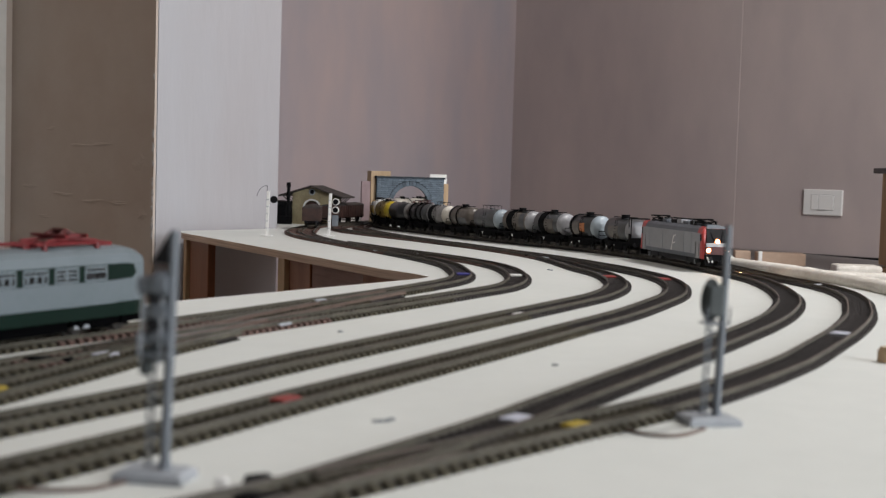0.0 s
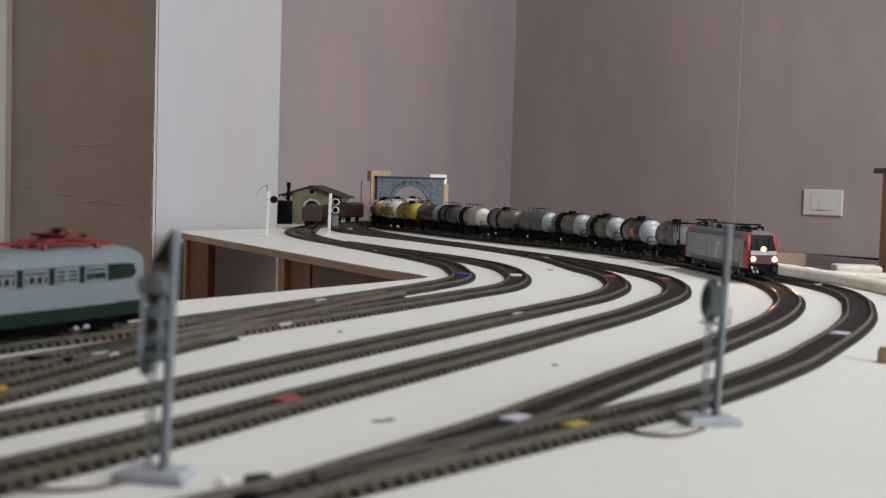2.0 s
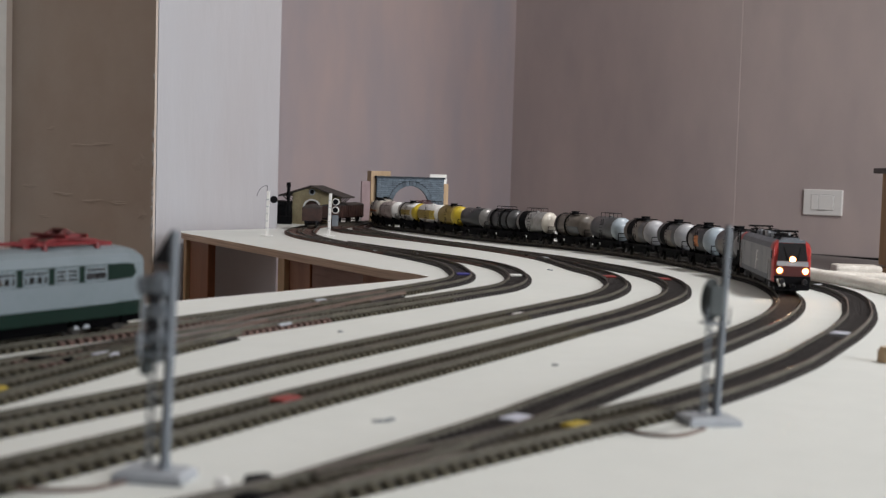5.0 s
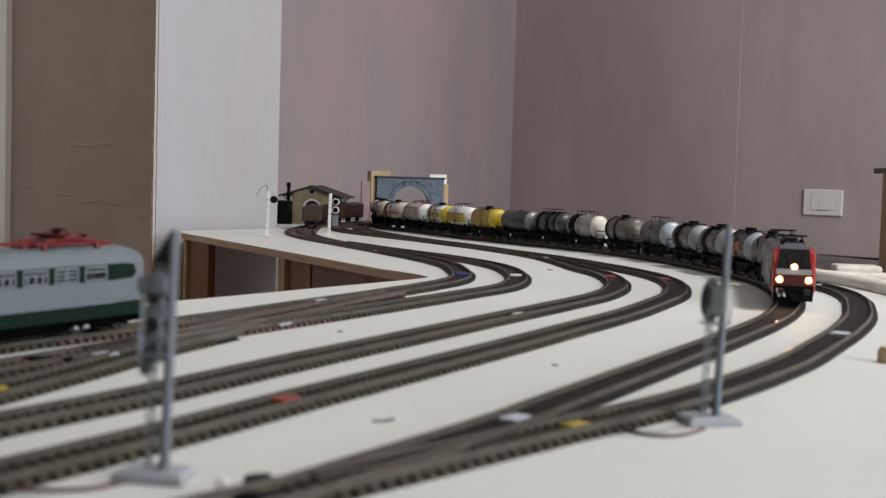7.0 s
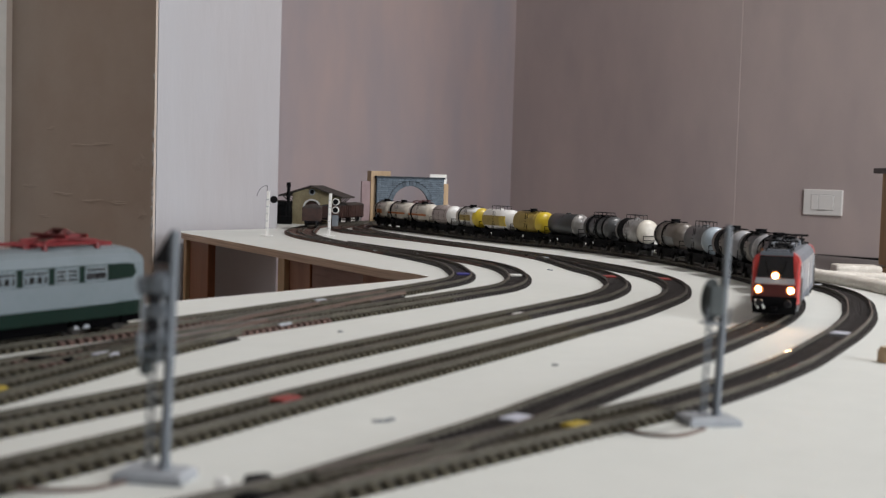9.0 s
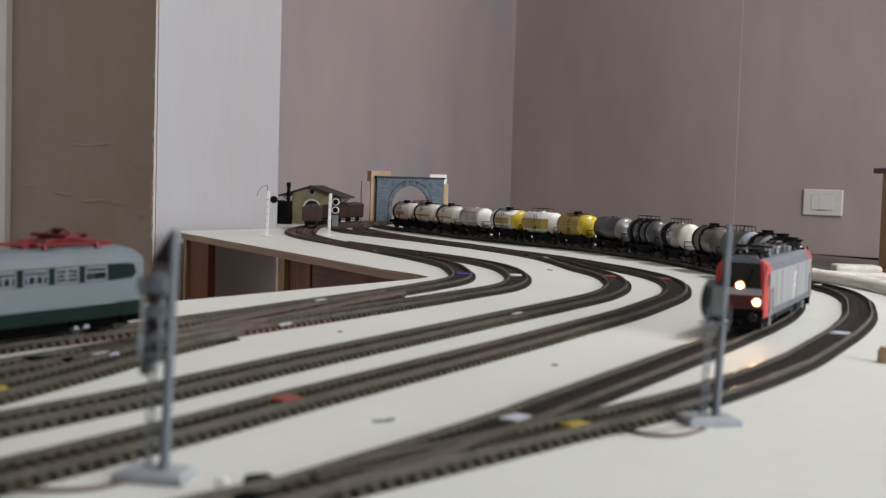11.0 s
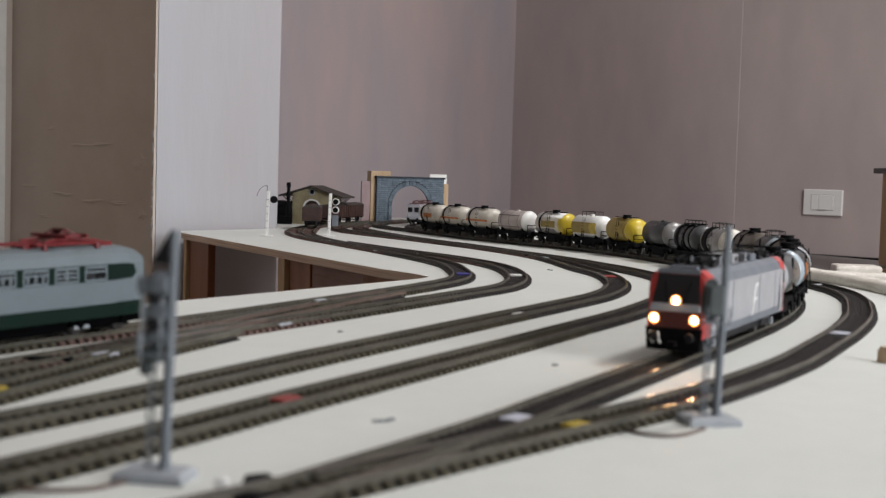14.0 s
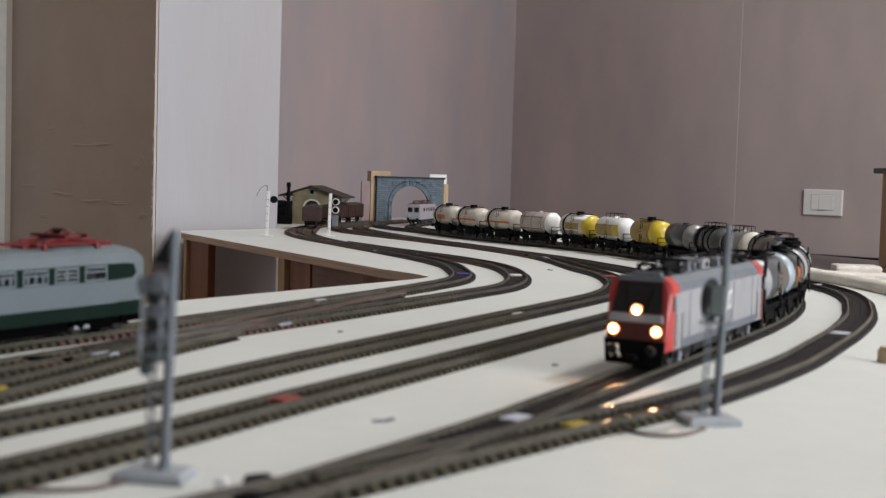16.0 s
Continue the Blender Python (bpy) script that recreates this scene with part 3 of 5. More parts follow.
def loco_section(x, hw, z0, zs, hr, zr):
    """Ring of a loco body: straight sides to zs, then a shoulder to the roof half width hr at zr."""
    pts = [(x, -hw, z0), (x, -hw, zs), (x, -hw + (hw - hr) * 0.35, zs + (zr - zs) * 0.6), (x, -hr, zr), (x, hr, zr), (x, hw - (hw - hr) * 0.35, zs + (zr - zs) * 0.6), (x, hw, zs), (x, hw, z0)]
    return pts


def electric_loco():
    """Red and silver-grey electric locomotive; x forwards, z from the rail top."""
    t = thing("electric_locomotive", "silver-grey electric locomotive with red cab ends and lit headlights", "locomotive")
    ZS, ZR = 39.5, 47.0
    bm = bmesh.new()
    loft(bm, [loco_section(x, 17, 10.5, ZS, 11.5, ZR) for x in (-91, 91)])
    for f in bm.faces:
        f.material_index = 1 if f.calc_center_median().z > (ZS + 0.5) * K and abs(f.normal.x) < 0.5 else 0
    part("body", bm, [GREYB, GREYR], t, "silver-grey side walls under a slate grey roof")

    def face(z):
        """How far forward the leaning front stands at height z."""
        return 102.0 - max(z - 25, 0) * 0.36

    for sg in (-1, 1):
        secs = []
        for x, hw in ((91, 17.06), (97, 16.7)):
            secs.append([(sg * min(x, face(p[2]) - 1.2), p[1], p[2]) for p in loco_section(0, hw, 10.5, ZS, 11.6, ZR + 0.1)])
        secs.append([(sg * face(p[2]), p[1], p[2]) for p in loco_section(0, 15.4, 10.0, ZS - 0.5, 10.8, ZR - 0.2)])
        cab = bmesh.new()
        loft(cab, secs)
        bmesh.ops.bevel(cab, geom=[e for e in cab.edges if all(abs(v.co.x) > 0.0975 - max(v.co.z - 0.025, 0) * 0.36 for v in e.verts)], offset=0.0006, segments=2, affect="EDGES")
        c = part("cab", cab, RED, t, "bright red cab front and pillars")

        def plate(nm, y, z0, z1, mt, lbl="", d=0.5, y2=None):
            b2 = bmesh.new()
            y2 = y if y2 is None else y2
            loft(b2, [[(sg * (face(z) - 1.5), -w, z), (sg * (face(z) + d), -w, z), (sg * (face(z) + d), w, z), (sg * (face(z) - 1.5), w, z)] for z, w in ((z0, y), (z1, y2))])
            return part(nm, b2, mt, c, lbl)
        plate("windscreen", 13.2, 29.0, 44.6, GLASS, "wide dark windscreen", 0.35, 11.6)
        plate("roof_lip", 12.0, 44.9, 47.6, GREYR, "slate grey roof lip", 1.1, 11.2)
        plate("nose_band", 14.0, 24.6, 28.7, GREYB, "grey band under the windscreen", 0.5, 13.6)
        # nose red is darkened: the shade on the front is in the colour
        plate("nose_panel", 14.6, 15.4, 24.2, DARKRED, "red nose panel between the lamps, darkened for shade", 0.4)
        plate("lower_panel", 14.9, 3.2, 15.6, BLACK, "black lower front with plough", 0.9, 15.9)
        for y, z in ((-11.3, 20.4), (11.3, 20.4), (0, 30.4)):
            xf = face(z)
            b2 = bmesh.new()
            rod(b2, (sg * (xf - 1.2), y, z), (sg * (xf + 0.7), y, z), 3.0, 18)
            hs = part("headlight_housing", b2, LAMP_HALO if sg > 0 else BLACK, c, "lamp rim that glows orange as the headlight's halo" if sg > 0 else "")
            b2 = bmesh.new()
            rod(b2, (sg * xf, y, z), (sg * (xf + 1.1), y, z), 2.0, 18, r2=1.8)
            part("headlight", b2, LAMP if sg > 0 else WHITEP, c, "glowing warm headlight" if sg > 0 else "")
        for y in (-4.5, 4.5):
            b2 = bmesh.new()
            rod(b2, (sg * (face(30) + 0.8), y, 30), (sg * (face(41) + 0.8), y * 1.6, 41), 0.35, 6)
            part("wiper", b2, BLACK, c)
        for y in (-17.1, 17.1):
            q = 1 if y > 0 else -1
            # red shoulder over the cab door, pillar window, door
            b2 = bmesh.new()
            loft(b2, [[(sg * x, q * yy, z) for yy, z in ((17.12, ZS - 0.4), (15.4, ZS + 4.6), (11.5, ZR + 0.15), (11.3, ZR - 1), (14.8, ZS + 3.6), (16.6, ZS - 0.4))] for x in (83, 94.5)])
            part("shoulder", b2, RED, c, "red shoulder over the cab door")
            b2 = bmesh.new()
            box(b2, sg * 92.5 - 1.6, sg * 92.5 + 1.6, y - 0.3, y + 0.3, 30, 38, 0.3)
            part("cab_window", b2, GLASS, c)
            b2 = bmesh.new()
            box(b2, sg * 84.5 - 4, sg * 84.5 + 4, y - 0.2, y + 0.2, 12, 37.5, 0.2)
            part("cab_door", b2, GREYB, c)
            for x in (79.5, 89.5):
                b2 = bmesh.new()
                rod(b2, (sg * x, y * 1.03, 12), (sg * x, y * 1.03, 29), 0.35, 6)
                part("handrail", b2, STEEL, c)
        buffers(t, sg * 102, sg, 11.0, DARK)
        b2 = bmesh.new()
        box(b2, sg * 103 - 3, sg * 103 + 5, -2.5, 2.5, 5.5, 8.5, 0.5)
        part("coupler", b2, BLACK, t)
        for y in (-13.0, -9.0):
            b2 = bmesh.new()
            rod(b2, (sg * 102.5, y, 12.5), (sg * 105, y + 1, 9.5), 0.9, 8)
            rod(b2, (sg * 105, y + 1, 9.5), (sg * 104, y + 2.2, 6.8), 0.9, 8)
            part("brake_hose", b2, WHITEP, t, "pale brake hose")
        bogie(t, sg * 60, 30, 7.0)
        for y in (-14.2, 14.2):
            b2 = bmesh.new()
            box(b2, sg * 72 - 1.2, sg * 72 + 1.2, y - 1, y + 1, 3.0, 8.0, 0.3)
            part("sand_pipe", b2, SIGB, t, "pale grey sand pipe")
    for y in (-17.15, 17.15):
        # pale swoosh on the flank
        b2 = bmesh.new()
        sgn = 1 if y > 0 else -1
        for pts in ([(4, 14), (6, 14), (13, 31), (12, 33), (10.5, 33)], [(12, 33), (19, 34.5), (18, 32.6), (12.5, 31.4)], [(8, 24), (17, 25.6), (16.6, 24.2), (7.4, 22.6)]):
            prism(b2, [(-sgn * px, pz) for px, pz in pts], y - 0.15, y + 0.15, "y")
        part("emblem", b2, WHITEP, t, "pale sweeping emblem on the flank")
        b2 = bmesh.new()
        box(b2, -78, 78, y - 0.2, y + 0.2, 10.7, 15.0)
        part("sill", b2, GREYR, t, "darker grey sill band")
        for x in (-67, -23, 43, 65):
            b2 = bmesh.new()
            box(b2, x - 0.15, x + 0.15, y - 0.18, y + 0.18, 15.2, 38.6)
            part("panel_joint", b2, SIGB, t)
    bm = bmesh.new()
    box(bm, -40, 40, -13, 13, 4.5, 11, 1)
    part("underframe_box", bm, DARK, t)
    for x in (-66, 66):
        pantograph(t, x, 49.4, BLACK, 15, 12)
    for x, w, h, y0, y1, mt in ((-40, 8, 4, -8, 8, GREYR), (-14, 9, 4.5, -7, 7, DARK), (6, 8, 5.5, -8, 8, GREYB), (24, 6, 4.0, -8, 8, GREYR), (40, 6, 5.0, -6, 6, DARK), (86, 3, 2, -8, 8, GREYR)):
        bm = bmesh.new()
        box(bm, x - w, x + w * 0.7, y0, y1, ZR - 0.4, ZR + h, 0.8)
        part("roof_box", bm, mt, t, "boxed roof equipment")
    for x in (6, 24):
        bm = bmesh.new()
        rod(bm, (x - 1, 7.8, ZR + 2.6), (x - 1, 8.5, ZR + 2.6), 1.9, 14)
        part("fan", bm, BLACK, t, "round dark fan opening")
    for x in (-76, -56, 56, 76):
        bm = bmesh.new()
        box(bm, x - 4.5, x + 4.5, -9.5, 9.5, ZR - 0.4, ZR + 2.2, 0.6)
        part("pantograph_mount", bm, DARK, t)
    for x in (-26, 16, 33, 48):
        for y in (-7, 6):
            bm = bmesh.new()
            rod(bm, (x, y, ZR - 0.5), (x, y, ZR + 6), 1.2, 8, r2=0.7)
            part("insulator", bm, SIGB, t)
    for y in (-7, 6):
        bm = bmesh.new()
        rod(bm, (-46, y, ZR + 6), (50, y, ZR + 6), 0.45, 6)
        part("roof_conductor", bm, DARK, t)
    return t


def tank_wagon(label, tank, ends=None, bands=(), cap=None, straps=(), top="dome", cabin=False, ladder=True, endw=9):
    """Two-axle tank wagon, 104 mm over buffers. bands: (x0, x1, material) sleeves or ('side', z0, z1, material)."""
    t = thing("tank_wagon", label, "tank wagon", "tank wagons of the train")
    L, R, zc = 43.0, 15.8, 31.0
    bm = bmesh.new()
    box(bm, -48, 48, -11, -8.6, 11, 15)
    box(bm, -48, 48, 8.6, 11, 11, 15)
    for sg in (-1, 1):
        box(bm, sg * 47, sg * 49, -14, 14, 10.5, 15.5, 0.4)
    box(bm, -20, 20, -9, 9, 11.5, 14)
    box(bm, -13, 15, -10.5, 10.5, 4.5, 12, 1)
    box(bm, -44, 44, -12.5, 12.5, 13.4, 15.2)
    part("frame", bm, BLACK, t)
    ax = []
    for sg in (-1, 1):
        buffers(t, sg * 48.6, sg, 12.6)
        b2 = bmesh.new()
        for y in (-11.6, 11.6):
            prism(b2, [(sg * 27 - 6.5, 11.5), (sg * 27 + 6.5, 11.5), (sg * 27 + 2.6, 3.8), (sg * 27 - 2.6, 3.8)], y - 0.8, y + 0.8, "y")
            box(b2, sg * 27 - 9, sg * 27 + 9, y - 1.4, y + 1.4, 8.2, 10.2, 0.4)
        part("axle_guard", b2, BLACK, t)
        ax.append(wheelset(t, sg * 27, 5.8))
        b2 = bmesh.new()
        prism(b2, [(-12.5, 13.5), (-11, 24), (-4, 16.2), (4, 16.2), (11, 24), (12.5, 13.5)], sg * 31 - 1.6, sg * 31 + 1.6, "x")
        part("saddle", b2, BLACK, t)
    prof = [(-L, 0), (-L + 0.3, 5), (-L + 1.6, 10), (-L + 4, 13.4), (-L + 7, R), (L - 7, R), (L - 4, 13.4), (L - 1.6, 10), (L - 0.3, 5), (L, 0)]
    bm = bmesh.new()
    lathe_x(bm, prof, 30, zc)
    tk = part("tank", bm, tank, t, smooth=True)
    # front end only; the pale ones put the window's highlight into the colour
    if ends:
        for sg in (1,):
            b2 = bmesh.new()
            lathe_x(b2, [(sg * (L - 7 - endw), R + 0.12), (sg * (L - 7), R + 0.12), (sg * (L - 4), 13.6), (sg * (L - 1.5), 10.1), (sg * (L + 0.1), 5), (sg * (L + 0.2), 0)], 30, zc)
            part("tank_end", b2, ends, tk, smooth=True)
    if cap:
        b2 = bmesh.new()
        secs = []
        for x in (-L + 7, L - 7):
            ring = [(x, (R + 0.2) * math.cos(a), zc + (R + 0.2) * math.sin(a)) for a in (radians(v) for v in range(28, 153, 8))]
            ring += [(x, (R - 0.6) * math.cos(a), zc + (R - 0.6) * math.sin(a)) for a in (radians(v) for v in range(148, 27, -8))]
            secs.append(ring)
        loft(b2, secs)
        part("top_panel", b2, cap, tk, smooth=True)
    for bnd in bands:
        if bnd[0] == "side":
            _, x0, x1, z0, z1, mt = bnd
            a0, a1 = math.asin((z0 - zc) / R), math.asin((z1 - zc) / R)
            for sg in (-1, 1):
                ring = []
                for rr, order in ((R + 0.42, range(11)), (R - 0.5, range(10, -1, -1))):
                    for i in order:
                        a = a0 + (a1 - a0) * i / 10
                        ring.append((rr * math.cos(a) * sg, zc + rr * math.sin(a)))
                b2 = bmesh.new()
                loft(b2, [[(x, p[0], p[1]) for p in ring] for x in (x0, x1)])
                part("painted_panel", b2, mt, tk)
        else:
            x0, x1, mt = bnd
            b2 = bmesh.new()
            lathe_x(b2, [(x0, R - 0.5), (x0, R + 0.25), (x1, R + 0.25), (x1, R - 0.5)], 30, zc)
            part("band", b2, mt, tk, smooth=False)
    for x, mt, w in straps:
        b2 = bmesh.new()
        lathe_x(b2, [(x - w, R - 0.5), (x - w, R + 0.7), (x + w, R + 0.7), (x + w, R - 0.5)], 30, zc)
        part("strap", b2, mt, tk)
    zt = zc + R
    b2 = bmesh.new()
    if top == "dome":
        rod(b2, (0, 0, zt - 1), (0, 0, zt + 3.4), 6.0, 18, r2=5.4)
        rod(b2, (0, 0, zt + 3.2), (0, 0, zt + 4.4), 6.2, 18)
        part("dome", b2, BLACK, t)
    else:
        rod(b2, (0, 0, zt - 1), (0, 0, zt + 1.4), 4.0, 16)
        part("hatch", b2, tank, t)
    if top in ("dome", "walk"):
        b2 = bmesh.new()
        for y in (-5.5, 5.5):
            box(b2, -23, 23, y - 2.2, y + 2.2, zt + 0.6, zt + 1.6)
        part("walkway", b2, BLACK, t)
    if top in ("rail", "walk"):
        b2 = bmesh.new()
        for y in (-6.5, 6.5):
            rod(b2, (-20, y, zt + 5.2), (20, y, zt + 5.2), 0.4, 6)
            for x in (-20, -7, 7, 20):
                rod(b2, (x, y, zt - 2), (x, y, zt + 5.2), 0.4, 6)
        for x in (-20, 20):
            rod(b2, (x, -6.5, zt + 5.2), (x, 6.5, zt + 5.2), 0.4, 6)
        part("top_railing", b2, DARK, t)
    if ladder:
        for sg in (-1, 1):
            b2 = bmesh.new()
            for x in (-3, 3):
                rod(b2, (x, sg * 16.6, 12), (x, sg * 14, zt - 3), 0.4, 6)
            for z in range(16, 40, 4):
                rod(b2, (-3, sg * 16.4, z), (3, sg * 16.4, z), 0.35, 6)
            part("ladder", b2, BLACK, t)
    if cabin:
        b2 = bmesh.new()
        box(b2, 46, 47.2, -13, 13, 15, 22, 0.3)
        box(b2, 38, 49.5, -13, 13, 46.5, 48, 0.5)
        for y in (-13, 12):
            for x in (38, 45.5):
                box(b2, x, x + 1.2, y, y + 1, 15, 46.6)
            box(b2, 38, 46.5, y, y + 1, 15, 27)
        part("brake_cabin", b2, BLACK, t)
    else:
        b2 = bmesh.new()
        for y in (-11, 11):
            rod(b2, (47, y, 15), (47, y, 26), 0.5, 6)
        rod(b2, (47, -11, 26), (47, 11, 26), 0.5, 6)
        rod(b2, (47, -11, 20.5), (47, 11, 20.5), 0.4, 6)
        part("end_railing", b2, BLACK, t)
    # short wheelbase: everything is drawn 1:1 and shortened lengthwise
    short = Matrix.Diagonal((0.83, 1, 1, 1))
    for o in t.children_recursive:
        if o.name.startswith("wheelset"):
            o.location.x *= 0.83
        else:
            o.data.transform(short)
    return t


def make_train():
    loco = electric_loco()
    TRAIN.append((loco, 0.0, 60.0))
    spec = [
        ("dirty dark grey tank wagon with a tan patch and brake cabin", dict(tank=GREYT, bands=[("side", -24, 8, 20, 36, BROWNT)], ends=PALEG, endw=3, cabin=True)),
        ("black tank wagon with an orange placard and pale blue end", dict(tank=DARKT, bands=[("side", -4, 10, 24, 36, ORANGE), ("side", -26, -8, 20, 38, BROWNT)], ends=PALEBL, endw=7, straps=[(-30, BLACK, 2.5)])),
        ("grey tank wagon with a broad black band and highlit pale end", dict(tank=GREYT, ends=PALEG, endw=6, bands=[("side", -6, 18, 18, 38, BROWNT)], straps=[(-14, BLACK, 8)])),
        ("grey-brown tank wagon with black band and highlit pale end", dict(tank=BROWNT, ends=PALEG, endw=6, straps=[(-16, BLACK, 8)], bands=[(12, 26, GREYT)])),
        ("plain dark grey tank wagon with a highlit pale end and railing", dict(tank=GREYT, ends=PALEBL, endw=4, top="rail")),
        ("dusty brown tank wagon with black straps", dict(tank=BROWNT, straps=[(-4, BLACK, 2), (-30, DARK, 2)], bands=[("side", 2, 34, 20, 30, GREYT)])),
        ("white-ended silver tank wagon with a dark band and railing", dict(tank=SILVER, ends=IVORY, endw=1, straps=[(-20, BLACK, 9)], top="rail")),
        ("black tank wagon with a railed roof platform", dict(tank=DARKT, ends=GREYT, top="walk", straps=[(-24, BLACK, 3), (4, BLACK, 3), (24, BLACK, 2)])),
        ("glossy dark grey tank wagon with a highlit pale end", dict(tank=DARKT, ends=SILVER, endw=2, top="plain", ladder=False)),
        ("ochre and yellow tank wagon with lettered side", dict(tank=OCHRE, ends=YEL, endw=10, straps=[(20, OCHRE, 1)])),
        ("yellow tank wagon with a white top and railing", dict(tank=WHITEP, bands=[("side", -36, 36, 22, 37, OCHRE), ("side", 18, 37, 22, 36.5, YEL)], top="rail")),
        ("white and yellow tank wagon with a black strap", dict(tank=IVORY, ends=YEL, endw=8, cap=WHITEP, bands=[("side", -38, 16, 18, 24, SILVER), ("side", -20, 20, 26, 35, OCHRE)], straps=[(-24, BLACK, 2)])),
        ("silver-white tank wagon with brown weathering lines", dict(tank=DUSTPINK, ends=WHITEP, endw=2, top="plain", ladder=False, bands=[("side", -36, 26, 39, 40, BROWNT), ("side", -36, 26, 22, 23, BROWNT), (-28, -27, BROWNT), (-4, -3, BROWNT), (22, 23, BROWNT)])),
        ("ivory tank wagon with an orange waist stripe", dict(tank=IVORY, bands=[("side", -38, 38, 26.5, 29.5, ORANGE)], straps=[(-26, BLACK, 2.5)])),
        ("ivory tank wagon with an orange waist stripe", dict(tank=IVORY, bands=[("side", -38, 38, 26.5, 29.5, ORANGE)], straps=[(-26, BLACK, 2.5)])),
        ("ivory tank wagon with an orange panel, last of the train", dict(tank=IVORY, bands=[("side", -16, 20, 25, 32, ORANGE)], straps=[(-26, BLACK, 2.5)])),
    ]
    behind = (104.7, 190.7, 274.8, 355.1, 437.9, 522.6, 615.5, 694.8, 777.6, 864.4, 949.2, 1034.3, 1131.0, 1224.2, 1316.3, 1408.3)
    for (label, kw), s in zip(spec, behind):
        TRAIN.append((tank_wagon(label, **kw), s - 6.0, 22.4))
    # lettering too small to read, on the yellow flanks
    for i in (10, 11, 12):
        bm = bmesh.new()
        for sg in (-1, 1):
            for k2 in range(3):
                box(bm, -12 + k2 * 7, -6.5 + k2 * 7, sg * 14.6 - 0.5, sg * 14.6 + 0.5, 28, 31)
        part("lettering", bm, BLACK, TRAIN[i][0], "dark lettering bars")


TRAIN = []
make_train()


# ---- parked vehicles ----
def railcar():
    """Grey over green electric railcar with red pantographs, parked on the innermost track; x forwards."""
    t = thing("electric_railcar", "parked blue-grey and dark green electric railcar with red pantographs", "railcar")
    def ring(x, f, z_top=45.5, hw=17.0):
        pts, n = [(x, -hw * f, 8.6), (x, -hw * f, 16), (x, -hw * f, 27), (x, -hw * f * 0.985, 36.5)], 8
        for i in range(1, n):
            a = math.pi * (1 - i / n)
            pts.append((x, hw * f * 0.97 * math.cos(a), 37.5 + (z_top - 37.5) * math.sin(a) ** 0.8))
        return pts + [(x, hw * f * 0.985, 36.5), (x, hw * f, 27), (x, hw * f, 16), (x, hw * f, 8.6)]
    ends = [(0, 1.0, 45.5), (10, 0.98, 45.0), (15, 0.94, 43.8), (19, 0.86, 41.8), (22, 0.74, 39.5), (23.5, 0.58, 38.2)]
    secs = [ring(-(76 + dx), f, zt) for dx, f, zt in ends[::-1]] + [ring(76 + dx, f, zt) for dx, f, zt in ends]
    bm = bmesh.new()
    loft(bm, secs)
    for f in bm.faces:
        f.material_index = 1 if f.calc_center_median().z < 16 * K and abs(f.normal.x) < 0.98 else 0
    part("body", bm, [SLATE, GREEN], t, smooth=False)
    for sg in (-1, 1):
        b2 = bmesh.new()
        y = sg * 17.05
        box(b2, -72, 64, y - 0.25, y + 0.25, 27.6, 36.2, 0.2)
        prism(b2, [(64, 27.6), (83, 28.4), (86, 31), (84, 35.4), (78, 36.2), (64, 36.2)], y - 0.3, y + 0.2, "y")
        part("window_band", b2, GREEN, t, "dark green window band")
        for i in range(6):
            x = 53 - i * 22.5
            b2 = bmesh.new()
            for (x0, x1, z0, z1) in ((x - 9, x + 9, 34.4, 35.8), (x - 9, x + 9, 27.8, 29.0), (x - 9, x - 7.8, 28, 35.6), (x + 7.8, x + 9, 28, 35.6), (x - 8, x + 8, 32.3, 33.3)):
                box(b2, x0, x1, y - 0.5, y + 0.5, z0, z1)
            w = part("window", b2, SLATE, t, "pale-framed side window")
            b2 = bmesh.new()
            box(b2, x - 8, x + 8, y - 0.35, y + 0.35, 29, 34.4)
            part("pane", b2, GLASS, w)
            b2 = bmesh.new()
            if i == 0:
                box(b2, x - 7.6, x - 1, y - 0.42, y + 0.42, 29.4, 33.6)
            elif i == 1:
                box(b2, x - 7.6, x + 7.6, y - 0.42, y + 0.42, 30.2, 31.2)
                box(b2, x - 0.8, x + 0.8, y - 0.42, y + 0.42, 29.2, 34.2)
            else:
                for dx in (-6.4, -0.9, 4.4):
                    box(b2, x + dx, x + dx + 1.7, y - 0.42, y + 0.42, 29.3, 32.4)
            part("seat_back", b2, SLATE if i else DARK, w)
        b2 = bmesh.new()
        box(b2, -70, 70, y - 0.15 * sg - 0.3, y - 0.15 * sg + 0.35, 15.6, 16.3)
        part("waist_moulding", b2, SLATE, t)
        b2 = bmesh.new()
        box(b2, 40, 52, sg * 13 - 1, sg * 13 + 1, 3.6, 5.4, 0.3)
        part("brake_lever", b2, SIGB, t, "pale underfloor detail")
        # cab ends
        b2 = bmesh.new()
        for yy in (-7, 7):
            box(b2, sg * 93 - 6, sg * 93 + 4.5, yy - 4.5, yy + 4.5, 28, 35.5, 0.8)
        part("cab_window", b2, GLASS, t)
        b2 = bmesh.new()
        for yy in (-8.5, 8.5):
            rod(b2, (sg * 90, yy, 19), (sg * 98.5, yy, 19), 2.4, 14)
        part("headlight", b2, SIGB, t)
        b2 = bmesh.new()
        box(b2, sg * 90 - 10, sg * 90 + 10, -13, 13, 4.2, 9.5, 1)
        part("buffer_beam", b2, JET, t)
        buffers(t, sg * 96, sg, 10.5, SIGB)
        b2 = bmesh.new()
        rod(b2, (sg * 98, -2, 6), (sg * 104, -2, 5), 1.2, 8)
        rod(b2, (sg * 98, 5, 6.5), (sg * 103, 6, 3.8), 0.9, 8)
